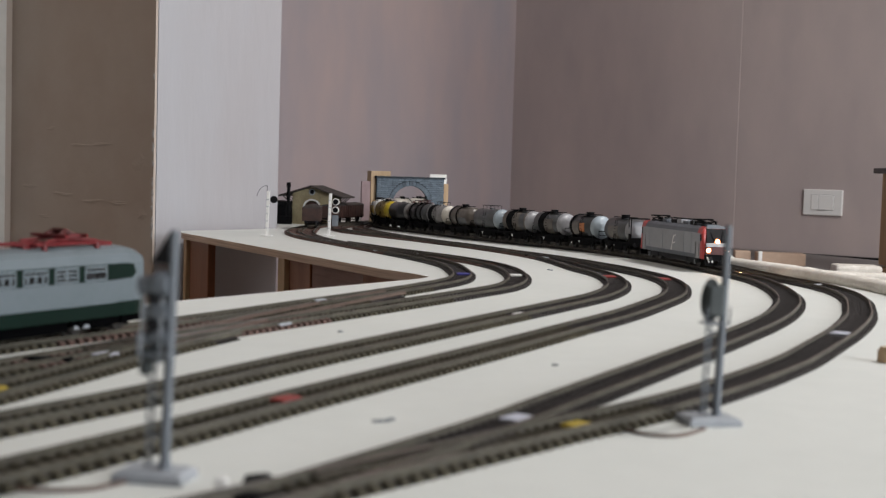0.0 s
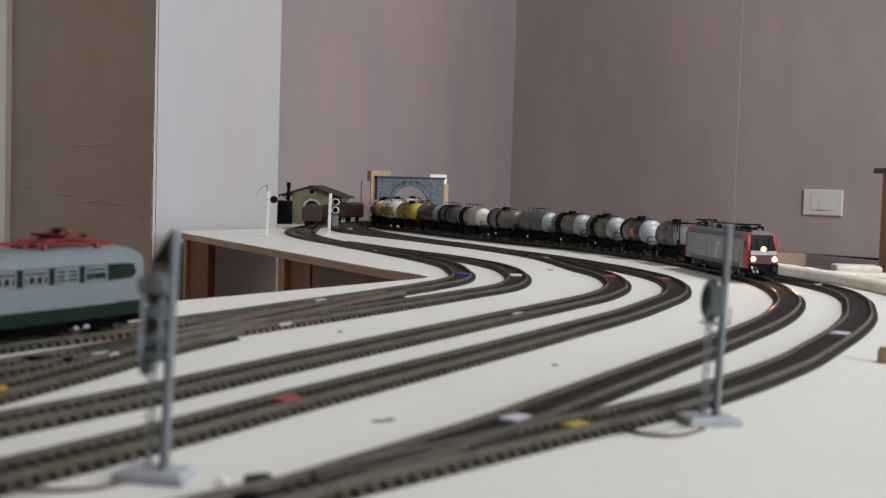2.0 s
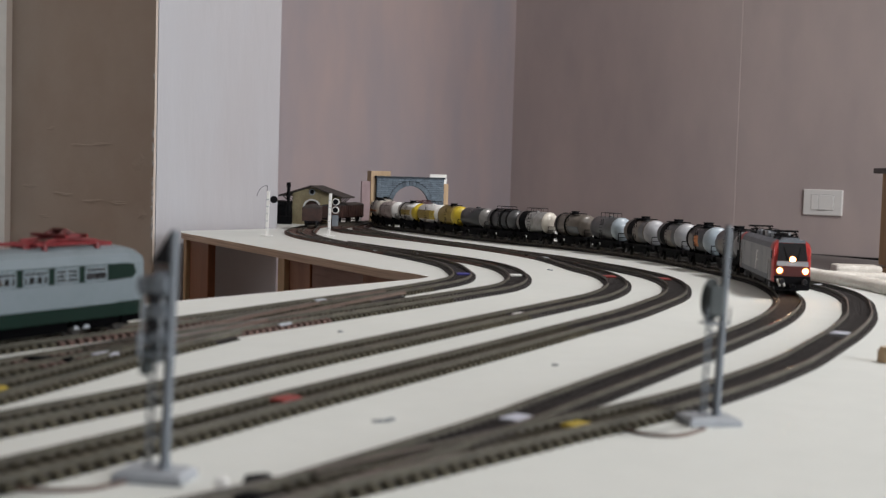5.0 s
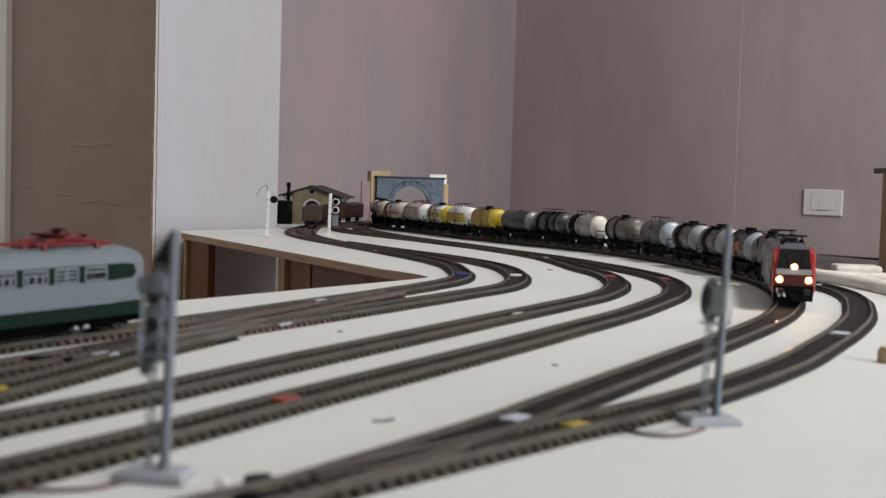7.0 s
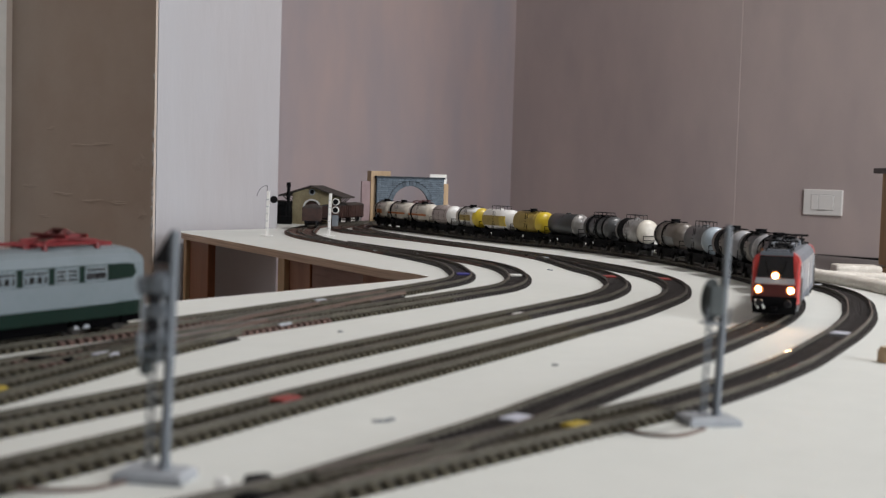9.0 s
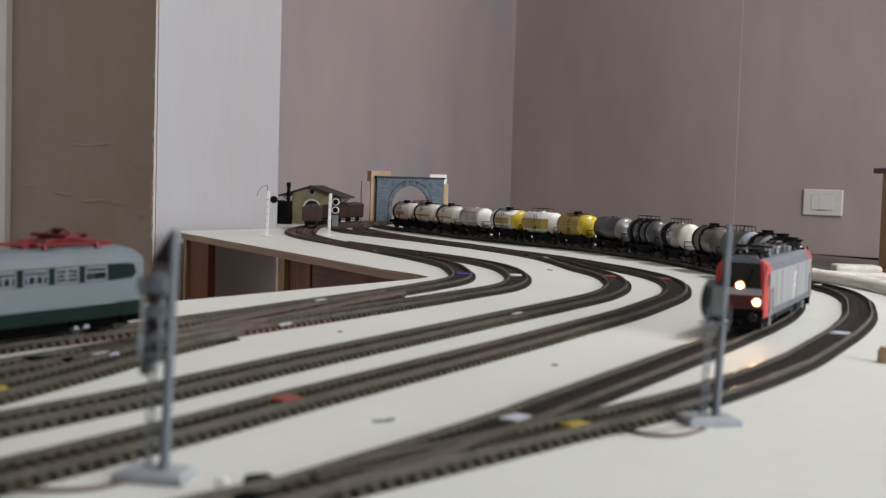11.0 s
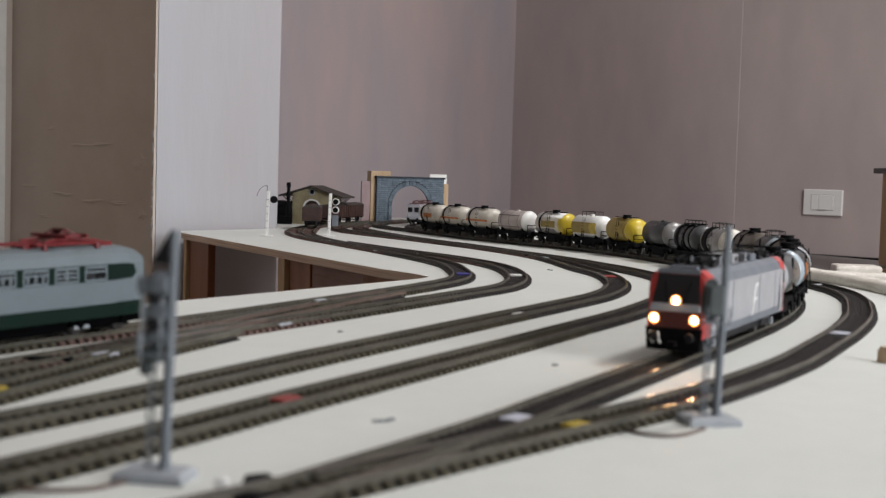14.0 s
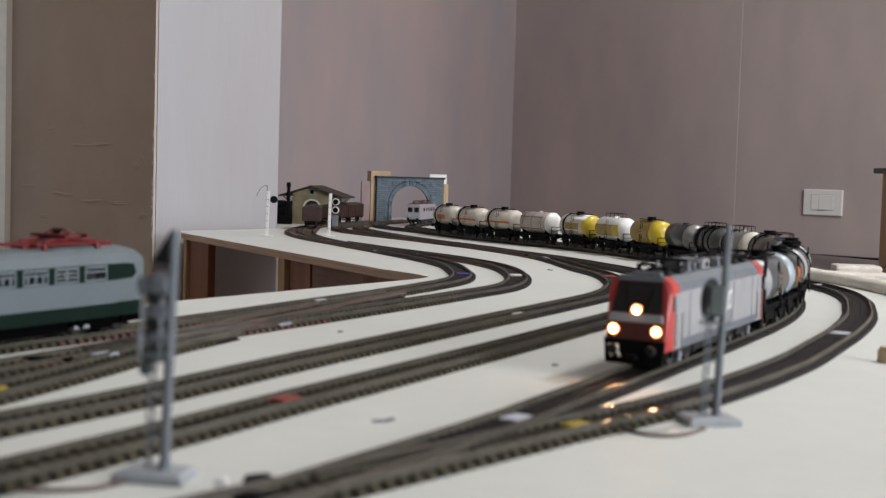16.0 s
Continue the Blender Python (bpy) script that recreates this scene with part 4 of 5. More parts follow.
        part("hose", b2, SIGB, t, "pale brake hoses")
        bogie(t, sg * 62, 34, 6.6, JET)
        # big red pantograph on a red base frame
        b2 = bmesh.new()
        x = sg * 42
        for yy in (-9, 9):
            rod(b2, (x - 26, yy, 47), (x + 26, yy, 47), 0.9, 6)
        for xx in (-26, -13, 13, 26):
            rod(b2, (x + xx, -9, 47), (x + xx, 9, 47), 0.8, 6)
        base = part("pantograph", b2, REDP, t, "folded bright red pantograph")
        for yy in (-9, 9):
            for a, b in (((x - 20, yy, 48.2), (x + 3, yy * 0.6, 50.2)), ((x + 20, yy, 48.2), (x - 3, yy * 0.6, 50.2)), ((x + 3, yy * 0.6, 50.2), (x - 8, yy * 0.9, 51)), ((x - 3, yy * 0.6, 50.2), (x + 8, yy * 0.9, 51))):
                b2 = bmesh.new()
                rod(b2, a, b, 0.9, 6)
                part("arm", b2, REDP, base)
            for xx in (-20, 20):
                b2 = bmesh.new()
                rod(b2, (x + xx, yy, 44), (x + xx, yy, 47.4), 1.6, 8)
                part("insulator", b2, REDP, base)
        b2 = bmesh.new()
        for yy in (-6, 6):
            for xx in (-7, 7):
                rod(b2, (x + xx, yy, 50.4), (x, yy * 0.7, 53.4), 1.3, 6)
        rod(b2, (x, -5, 53.4), (x, 5, 53.4), 1.5, 8)
        part("knuckle", b2, DARKRED, base, "dark red folded knuckle")
        for xx in (-8, 8):
            b2 = bmesh.new()
            rod(b2, (x + xx, -13, 51.2), (x + xx, 13, 51.2), 1.0, 6)
            part("collector_bar", b2, REDP, base)
    b2 = bmesh.new()
    box(b2, -88, 88, -10.5, 10.5, 2.2, 11, 1)
    part("underfloor_box", b2, JET, t)
    b2 = bmesh.new()
    for x in (-16, 16, 74, -74):
        box(b2, x - 5, x + 5, -5, 5, 43.5, 47.2, 0.8)
    for yy in (-6, 6):
        rod(b2, (-70, yy, 47.5), (70, yy, 47.5), 0.5, 6)
    part("roof_equipment", b2, REDP, t, "red roof boxes and conductor rods")
    for c in t.children_recursive:
        if not c.name.startswith(("bogie", "wheel", "axle")):
            c.data.transform(Matrix.Diagonal((1, 1, 1.09, 1)))
    s = 272.0
    t.matrix_world = on_track("a", s, 62.0) @ Matrix.Rotation(math.pi, 4, "Z")


railcar()


def parked_loco():
    t = thing("electric_locomotive", "parked pale grey electric locomotive with red roof gear", "locomotive")
    bm = bmesh.new()
    loft(bm, [[(x, p[1] * f, p[2]) for p in loco_section(0, 16.5, 10, 36, 12, 41.5)] for x, f in ((-84, 0.9), (-78, 1), (78, 1), (84, 0.9))])
    part("body", bm, mat("pale_grey_lilac_paint", (0.33, 0.315, 0.345), 0.45, scale=40), t)
    for sg in (-1, 1):
        b2 = bmesh.new()
        box(b2, sg * 84 - 1, sg * 84 + 0.7, -14.5, 14.5, 10, 22, 0.4)
        part("nose", b2, GREYB, t, "dull grey nose panel")
        for y in (-7, 7):
            b2 = bmesh.new()
            box(b2, sg * 84 - 1, sg * 84 + 0.8, y - 5, y + 5, 25, 35, 1)
            part("windscreen", b2, GLASS, t)
            b2 = bmesh.new()
            rod(b2, (sg * 83, y * 1.3, 18), (sg * 86, y * 1.3, 18), 2.2, 12)
            part("headlight", b2, SIGB, t)
        buffers(t, sg * 84, sg, 11)
        bogie(t, sg * 55, 30, 6.8)
        pantograph(t, sg * 45, 43, DARKRED, 16, 11)
    b2 = bmesh.new()
    box(b2, -78, 78, -11, 11, 41, 43.2, 0.6)
    part("roof", b2, mat("dull_red_roof", (0.12, 0.055, 0.055), 0.6, scale=60), t)
    b2 = bmesh.new()
    box(b2, -70, 70, -15, 15, 4.5, 10, 1)
    part("underframe", b2, DARK, t)
    for y in (-16.6, 16.6):
        for i in range(5):
            b2 = bmesh.new()
            box(b2, -56 + i * 25, -44 + i * 25, y - 0.3, y + 0.3, 27, 34)
            part("side_window", b2, GLASS, t)
    P, run = PATH["f"]
    s = float(run[np.argmin(abs(P[:, 1] - 2510) + (run < 1500) * 1e4)])
    t.matrix_world = on_track("f", s, 50.0) @ Matrix.Diagonal((0.8, 0.92, 0.95, 1))


parked_loco()


def freight_wagon(key, y_at, label, load, roof=False):
    t = thing("freight_wagon", label, "freight wagon", "brown wagons by the depot")
    bm = bmesh.new()
    for y in (-15.5, 14.3):
        box(bm, -42, 42, y, y + 1.2, 14, 38, 0.3)
    for x in (-42, 40.8):
        box(bm, x, x + 1.2, -15.5, 15.5, 14, 38, 0.3)
    box(bm, -42, 42, -15.5, 15.5, 13, 15)
    part("body", bm, WAGBR, t)
    for y in (-16, 16):
        for i in range(7):
            b2 = bmesh.new()
            box(b2, -42 + i * 13.7, -40 + i * 13.7, y - 0.7, y + 0.7, 12, 38.4)
            part("stanchion", b2, WAGBR, t)
    b2 = bmesh.new()
    if roof:
        loft(b2, [[(x, y, 38 + 6 * math.cos(y / 17.5 * 1.3)) for y in (-16.5, -11, -5, 0, 5, 11, 16.5)] + [(x, 16.5, 37.4), (x, -16.5, 37.4)] for x in (-43, 43)])
        part("roof", b2, TILE, t)
    else:
        secs = []
        for x in (-40, -24, -8, 8, 24, 40):
            secs.append([(x, y, 36 + (5 if abs(x) < 30 else 2) * (1 - (y / 14) ** 2) + rng.uniform(-1, 1)) for y in (-14, -8, -3, 3, 8, 14)] + [(x, 14, 26), (x, -14, 26)])
        loft(b2, secs)
        part("load", b2, load, t, "dark heaped load")
    b2 = bmesh.new()
    box(b2, -44, 44, -11, 11, 10, 13)
    for sg in (-1, 1):
        box(b2, sg * 26 - 5, sg * 26 + 5, -12, -10.5, 4, 10)
        box(b2, sg * 26 - 5, sg * 26 + 5, 10.5, 12, 4, 10)
    part("underframe", b2, BLACK, t)
    for sg in (-1, 1):
        buffers(t, sg * 44, sg, 12)
        wheelset(t, sg * 26, 5.6)
    P, run = PATH[key]
    s = float(run[np.argmin(abs(P[:, 1] - y_at))])
    t.matrix_world = on_track(key, s, 26.0) @ Matrix.Diagonal((1, 0.96, 0.89, 1))


COAL = mat("coal_load", (0.02, 0.019, 0.02), 0.8, scale=120, bump=0.6, bscale=400)
freight_wagon("h", 2197, "oxide-brown covered wagon standing before the engine shed", COAL, True)
freight_wagon("a", 2356, "brown open wagon with a dark load beside the shed", COAL)
freight_wagon("a", 2409, "brown open wagon with a dark load beside the shed", COAL)
freight_wagon("a", 2461, "dull brown covered wagon at the end of the siding", COAL, True)


# ---- signals ----
def near_signal(x, y, h, turn, label, blade):
    """Grey two-post colour-light signal with ladder and hooded head, on a flat foot."""
    t = thing("railway_signal", label, "railway signal", "lattice signals in front")
    t.matrix_world = Matrix.Translation((x * K, y * K, 0)) @ Matrix.Rotation(radians(turn), 4, "Z") @ Matrix.Rotation(radians(1.6), 4, "Y")
    bm = bmesh.new()
    loft(bm, [[(a * w, b * w, z) for a, b in ((-11.5, -8), (11.5, -8), (11.5, 8), (-11.5, 8))] for z, w in ((0, 1.0), (2.4, 1.0), (3.6, 0.84))])
    part("foot", bm, SIGB, t, "pale grey moulded foot")
    bm = bmesh.new()
    rod(bm, (3, 0, 3), (3, 0, 6), 2.4, 14, r2=1.9)
    rod(bm, (3, 0, 5), (3, 0, h), 1.7, 14, r2=1.5)
    part("mast", bm, SIGG, t)
    for sx in (-3.6, -1.6):
        bm = bmesh.new()
        rod(bm, (sx, 0.6, 2.5), (sx, 0.6, h * 0.56), 0.42, 6)
        part("ladder_rail", bm, SIGG, t)
    for i in range(9):
        bm = bmesh.new()
        rod(bm, (-3.6, 0.6, 6 + i * 4.2), (-1.6, 0.6, 6 + i * 4.2), 0.32, 6)
        part("ladder_rung", bm, SIGG, t)
    for z in (14, 26, 38):
        bm = bmesh.new()
        rod(bm, (-2.4, 0.4, z), (3, 0, z + 0.5), 0.45, 6)
        part("stay", bm, SIGG, t)
    # head: rounded target plate with hooded lamps
    zc = h * 0.62
    bm = bmesh.new()
    out = [(4.4 * math.cos(a), zc + 9.2 * math.sin(a)) for a in (2 * math.pi * i / 20 for i in range(20))]
    prism(bm, [(px - 1.8, pz) for px, pz in out], 1.6, 2.6, "y")
    part("target_plate", bm, SIGG if blade else SIGD, t, "grey oval target plate" if blade else "dark oval target plate")
    if not blade:
        bm = bmesh.new()
        box(bm, -5.0, 2.2, -3.4, 1.6, zc - 6.5, zc + 6.5, 1.2)
        part("lamp_box", bm, SIGD, t)
        for z in (-4.5, 0, 4.5):
            bm = bmesh.new()
            rod(bm, (-1.8, 2.4, zc + z), (-1.8, 6.0, zc + z + 0.3), 1.9, 12, r2=2.1)
            part("lamp_hood", bm, BLACK, t)
    else:
        # lamps stacked beside the mast, hoods turned sideways
        for z, w, r in ((12.5, 7.6, 3.6), (4.0, 6.2, 3.0), (-4.5, 6.8, 2.6)):
            bm = bmesh.new()
            rod(bm, (1.5, 0, zc + z + 1.0), (-w, 0, zc + z - 0.4), r, 14, r2=r * 0.86)
            rod(bm, (2.0, 0, zc + z + 1.0), (-2.0, 0, zc + z + 0.6), r * 1.15, 14)
            hd = part("lamp_hood", bm, SIGG, t)
            bm = bmesh.new()
            rod(bm, (-w - 0.2, 0, zc + z - 0.5), (-w + 0.5, 0, zc + z - 0.4), r * 0.68, 14)
            part("lamp_glass", bm, BLACK, hd, "dark unlit lamp")
        for z, r in ((8.4, 1.9), (-0.2, 2.2)):
            bm = bmesh.new()
            rod(bm, (-3.6, -1.5, zc + z), (-0.8, -1.5, zc + z + 0.6), r, 12)
            part("relay_can", bm, DARK, t, "small dark relay can")
        bm = bmesh.new()
        box(bm, -6.2, -2.6, -2.4, 2.0, zc - 16, zc - 7.5, 0.9)
        part("lamp_box", bm, SIGD, t, "dull grey box under the lamps")
        for px in (-5.6, 0.6):
            bm = bmesh.new()
            rod(bm, (px, -2.6, zc - 12), (px, -2.6, zc + 9), 0.4, 6)
            part("cage_bar", bm, SIGB, t)
    bm = bmesh.new()
    box(bm, -6.2, 4.5, -4.4, 3.2, zc - 9.6, zc - 8.8, 0.2)
    part("platform", bm, SIGG, t)
    for px in (-6, 4.2):
        bm = bmesh.new()
        rod(bm, (px, -4.2, zc - 9), (px, -4.2, zc - 2), 0.35, 6)
        part("platform_rail", bm, SIGG, t)
    if blade:
        bm = bmesh.new()
        prism(bm, [(2.2, h + 0.5), (-4.0, h - 10.5), (2.8, h - 11)], -0.4, 0.5, "y")
        part("number_plate", bm, DARK, t, "dark triangular plate at the mast head")


near_signal(113, 514, 83, 12, "grey model signal with an oval dark head on a flat foot", False)
near_signal(-90, 393, 80, -8, "grey model signal with ladder and triangular plate", True)


def far_signal(x, y, h, heads, label):
    t = thing("railway_signal", label, "railway signal", "white signals at the far end")
    t.matrix_world = Matrix.Translation((x * K, y * K, 0)) @ Matrix.Rotation(radians(1.2), 4, "Y")
    bm = bmesh.new()
    box(bm, -9, 9, -6, 6, 0, 2.4, 0.6)
    part("foot", bm, WHITEP, t)
    bm = bmesh.new()
    box(bm, -2.4, 2.4, -1.6, 1.6, 2, h, 0.5)
    part("mast", bm, WHITEP, t)
    for i in range(5):
        bm = bmesh.new()
        box(bm, -3.4, 1.5, -2.0, 2.0, 12 + i * 11, 13 + i * 11)
        part("step", bm, SIGB, t)
    for z in heads:
        bm = bmesh.new()
        rod(bm, (9, -2.4, z), (9, 1.6, z), 5.6, 20)
        hd = part("head", bm, WHITEP if len(heads) > 1 else BLACK, t)
        bm = bmesh.new()
        rod(bm, (9, -3.2, z), (9, -2, z), 4.4, 18)
        part("lamp_glass", bm, BLACK, hd, "dark unlit lamp")
        bm = bmesh.new()
        rod(bm, (2, 0, z - 2), (9, 0, z - 2), 0.7, 6)
        part("bracket", bm, WHITEP, t)
    if len(heads) == 1:
        bm = bmesh.new()
        pts = [(-2 - 16 * math.sin(a), 0, h - 14 + 22 * math.cos(a) * 1.0) for a in (i * 0.17 for i in range(9))]
        for a, b in zip(pts, pts[1:]):
            rod(bm, a, b, 0.35, 6)
        rod(bm, (-2, 0, h - 2), pts[0], 0.35, 6)
        part("wire", bm, DARK, t, "thin bent wire")
    else:
        bm = bmesh.new()
        box(bm, 4, 14, -1.5, 0, heads[-1] - 26, heads[-1] - 8, 1)
        part("relay_box", bm, SIGG, t)


far_signal(-183, 1983, 68, (55, 42), "white signal mast with two round dark lamps")
far_signal(-274, 1925, 70, (57,), "white signal mast with one round black disc")


# ---- engine shed ----
def engine_shed():
    t = thing("engine_shed", "weathered cream engine shed with dark overhanging roof", "model building")
    t.matrix_world = Matrix.Translation((-0.257, 2.415, 0)) @ Matrix.Rotation(radians(-15), 4, "Z") @ Matrix.Scale(0.70, 4)
    w, d, e, r = 56, 78, 86, 103
    arch = [(22 * math.cos(a), 46 + 20 * math.sin(a)) for a in (math.pi * i / 12 for i in range(13))]
    bm = bmesh.new()
    # gable wall with an arched gate cut through it
    prism(bm, [(22, 0), (w, 0), (w, e), (0, r), (-w, e), (-w, 0), (-22, 0)] + [arch[12 - i] for i in range(13)], 0, 4, "y")
    part("gable_wall", bm, CREAM, t)
    bm = bmesh.new()
    prism(bm, [(-w, 0), (w, 0), (w, e), (0, r), (-w, e)], d - 4, d, "y")
    part("rear_wall", bm, CREAM, t)
    for sg in (-1, 1):
        bm = bmesh.new()
        box(bm, sg * w - 2, sg * w + 2, 0, d, 0, e)
        sw = part("side_wall", bm, CREAM, t)
        for yy in (16, 39, 62):
            b2 = bmesh.new()
            box(b2, sg * (w + 1.6) - 1.2, sg * (w + 1.6) + 1.2, yy - 8, yy + 8, 30, 62, 0.5)
            part("window", b2, GLASS, sw)
        b2 = bmesh.new()
        prism(b2, [(sg * -2, r + 1.5), (sg * (w + 38), e - 10.5), (sg * (w + 38), e - 7), (sg * -2, r + 5.5)], -16, d + 10, "y")
        rf = part("roof_slope", b2, TILE, t)
        for i in range(4):
            b2 = bmesh.new()
            y0 = 4 + i * 22
            rod(b2, (sg * (w + 2), y0, e - 34), (sg * (w + 32), y0, e - 9), 1.4, 6)
            part("bracket", b2, TILE, t)
    bm = bmesh.new()
    rod(bm, (0, -0.8, 90), (0, 1, 90), 8, 20)
    part("round_window", bm, BLACK, t, "round black gable window")
    bm = bmesh.new()
    for i in range(16):
        a0, a1 = math.pi * i / 8, math.pi * (i + 1) / 8
        prism(bm, [(rr * math.cos(a), 90 + rr * math.sin(a)) for rr, a in ((6.4, a0), (9.4, a0), (9.4, a1), (6.4, a1))], -1.8, -0.2, "y")
    part("window_rim", bm, SIGB, t, "pale ring round the gable window")
    bm = bmesh.new()
    for i in range(12):
        a0, a1 = math.pi * i / 12, math.pi * (i + 1) / 12
        prism(bm, [(rr * math.cos(a) * 1.0, 46 + rr * 0.92 * math.sin(a)) for rr, a in ((22, a0), (27, a0), (27, a1), (22, a1))], -1.4, 0.2, "y")
    part("arch_trim", bm, WHITEP, t, "pale arch over the gate")
    bm = bmesh.new()
    box(bm, -22, 22, 3, 5, 0, 62)
    part("gate", bm, WAGBR, t, "dark brown gate")
    bm = bmesh.new()
    rod(bm, (-w - 2, -30, 0), (-w - 2, -30, 102), 4.5, 14)
    rod(bm, (-w - 2, -30, 102), (-w - 2, -30, 115), 6, 14)
    part("stove_pipe", bm, BLACK, t, "tall black stove pipe")
    bm = bmesh.new()
    box(bm, -w - 52, -w - 4, -40, 20, 0, 52, 3)
    box(bm, -w - 40, -w + 14, -56, -38, 0, 22, 2)
    loft(bm, [[(-w - 54, y, 52), (-w - 2, y, 52), (-w - 2, y, 60), (-w - 40, y, 64)] for y in (-42, 22)])
    part("coal_bunker", bm, BLACK, t, "black lean-to coal bunker")


engine_shed()


# ---- tunnel portal ----
def tunnel_portal():
    a, b = Vector((-0.1465, 2.6711, 0)), Vector((-0.0020, 2.7386, 0))
    u = (b - a).normalized()
    n = Vector((u.y, -u.x, 0))
    W = (b - a).length * 1000 / 0.69
    t = thing("tunnel_portal", "blue-grey stone tunnel portal with a round arch", "tunnel portal")
    t.matrix_world = Matrix(((u.x, n.x, 0, a.x), (u.y, n.y, 0, a.y), (0, 0, 1, 0), (0, 0, 0, 1))) @ Matrix.Scale(0.69, 4)
    H, cx, R0, zc = 140, W * 0.50, 64, 50
    def inside(z):
        return R0 if z <= zc else math.sqrt(max(R0 * R0 - (z - zc) ** 2, 0))
    bm = bmesh.new()
    steps = [(cx + R0 * math.cos(q), zc + R0 * math.sin(q)) for q in (math.pi * i / 20 for i in range(21))]
    prism(bm, [(cx + R0, 0), (W, 0), (W, H), (0, H), (0, 0), (cx - R0, 0)] + steps[::-1], -7, 0, "y")
    part("wall", bm, STONE_D, t)
    z, k = 2.0, 0
    while z < H - 6:
        half = max(inside(z + 3) + 13, inside(z) + 13 if z < zc else 0) if z < zc + R0 + 13 else 0
        if z > zc and z < zc + R0 + 13:
            half = math.sqrt(max((R0 + 13) ** 2 - (z - zc) ** 2, 0))
        off = rng.uniform(0, 10)
        for x0, x1 in ((1, cx - half), (cx + half, W - 1)) if half > 1 else ((1, W - 1),):
            x = x0
            first = True
            while x < x1 - 2:
                e = min(x + rng.uniform(14, 24) - (off if first else 0), x1)
                first = False
                if x1 - e < 5:
                    e = x1
                bm = bmesh.new()
                box(bm, x + 0.4, e - 0.4, 0, 1.4 + rng.uniform(0, 0.9), z, z + 5.6)
                part("stone", bm, STONE, t)
                x = e
        z += 6.6
    for i in range(19):
        a0, a1 = math.pi * i / 19 + 0.012, math.pi * (i + 1) / 19 - 0.012
        bm = bmesh.new()
        prism(bm, [(cx + rr * math.cos(q), zc + rr * math.sin(q)) for rr, q in ((R0 - 1, a0), (R0 + 12, a0), (R0 + 12, a1), (R0 - 1, a1))], -8, 3.2, "y")
        part("voussoir", bm, STONE, t)
    for sg in (-1, 1):
        for i in range(5):
            bm = bmesh.new()
            xa = cx + sg * (R0 + (12 if i % 2 else 9.5))
            xb = cx + sg * (R0 - 1)
            box(bm, min(xa, xb), max(xa, xb), -8, 3, 1 + i * 9.8, 10 + i * 9.8, 0.3)
            part("jamb_stone", bm, STONE, t)
    bm = bmesh.new()
    box(bm, -3, W + 3, -9, 4.5, H - 4, H + 2, 0.8)
    part("coping", bm, STONE_D, t, "dark coping course")
    for nm, x0, x1, y0, y1, z1, mt, lb, cat in (
        ("wooden_block", -14, 52, -46, -12, 157, PINE, "pale pine block propping the tunnel portal", "wood block"),
        ("wooden_block", W - 14, W + 22, -40, -12, 122, PINE, "pale pine block propping the tunnel portal", "wood block"),
        ("white_card", W - 30, W + 30, -52, -44, 152, WHITEP, "white card leaning behind the tunnel portal", "card"),
        ("card_panel", -44, -15.5, -22, -13, 124, mat("mauve_card", (0.34, 0.25, 0.26), 0.8, scale=20), "mauve card panel beside the tunnel portal", "card")):
        bm = bmesh.new()
        box(bm, x0, x1, y0, y1, 0, z1, 0.8)
        ob = part(nm, bm, mt)
        ob.matrix_world = t.matrix_world.copy()
        tagged(ob, lb, cat)


tunnel_portal()


# ---- edge strip and things past the board ----
def edge_strip():
    P, run = spline([(304, 1720), (327, 1615), (349, 1536), (376, 1456), (400, 1380), (422, 1283), (432, 1199), (433, 1120), (423, 1059)], 10)
    bm = bmesh.new()
    sweep(bm, P, 0, [(-12, 0), (12, 0), (12.5, 4), (11.6, 7.5), (9, 10), (5, 11.4), (0, 11.8), (-5, 11.4), (-9, 10), (-11.6, 7.5), (-12.5, 4)])
    for v in bm.verts:
        if v.co.z > 0.002:
            v.co += Vector((rng.gauss(0, 0.0002), rng.gauss(0, 0.0002), rng.gauss(0, 0.00025)))
    tagged(part("edge_strip", bm, CURBM, smooth=True), "white foam edging strip along the board", "edging strip")


edge_strip()


def side_table():
    t = thing("side_table", "grey-topped low table by the taupe wall", "table")
    bm = bmesh.new()
    prism(bm, [(560, 2050), (1150, 2050), (1260, 2760), (900, 3420), (600, 3500)], -95, -75, "z")
    part("tabletop", bm, mat("grey_laminate", (0.22, 0.205, 0.20), 0.5, scale=12), t)
    for x, y in ((620, 2110), (1100, 2110), (1190, 2700), (760, 3350)):
        bm = bmesh.new()
        box(bm, x - 20, x + 20, y - 20, y + 20, -860, -95, 2)
        part("leg", bm, BROWNW, t)
    z = -75
    for nm, cx, cy, w, d, h, rot, mt, lb, cat in (
        ("cardboard_box", 760, 2800, 105, 60, 27, -8, CARD, "small pale cardboard box on the grey table", "box"),
        ("cardboard_box", 672, 2790, 34, 50, 30, -8, CARD, "small pale cardboard box on the grey table", "box"),
        ("white_stick", 700, 2740, 8, 8, 32, 0, WHITEP, "short white stick standing beside the box", "stick"),
        ("white_board", 790, 2370, 86, 60, 31, -6, CURBM, "white foam board offcut on the grey table", "foam board"),
        ("white_board", 760, 2300, 130, 40, 22, -5, CURBM, "thin white foam board offcut on the table", "foam board")):
        bm = bmesh.new()
        box(bm, -w / 2, w / 2, -d / 2, d / 2, 0, h, 6 if mt is CURBM else 1.2)
        ob = tagged(part(nm, bm, mt), lb, cat)
        ob.matrix_world = Matrix.Translation((cx * K, cy * K, z * K)) @ Matrix.Rotation(radians(rot), 4, "Z")


side_table()


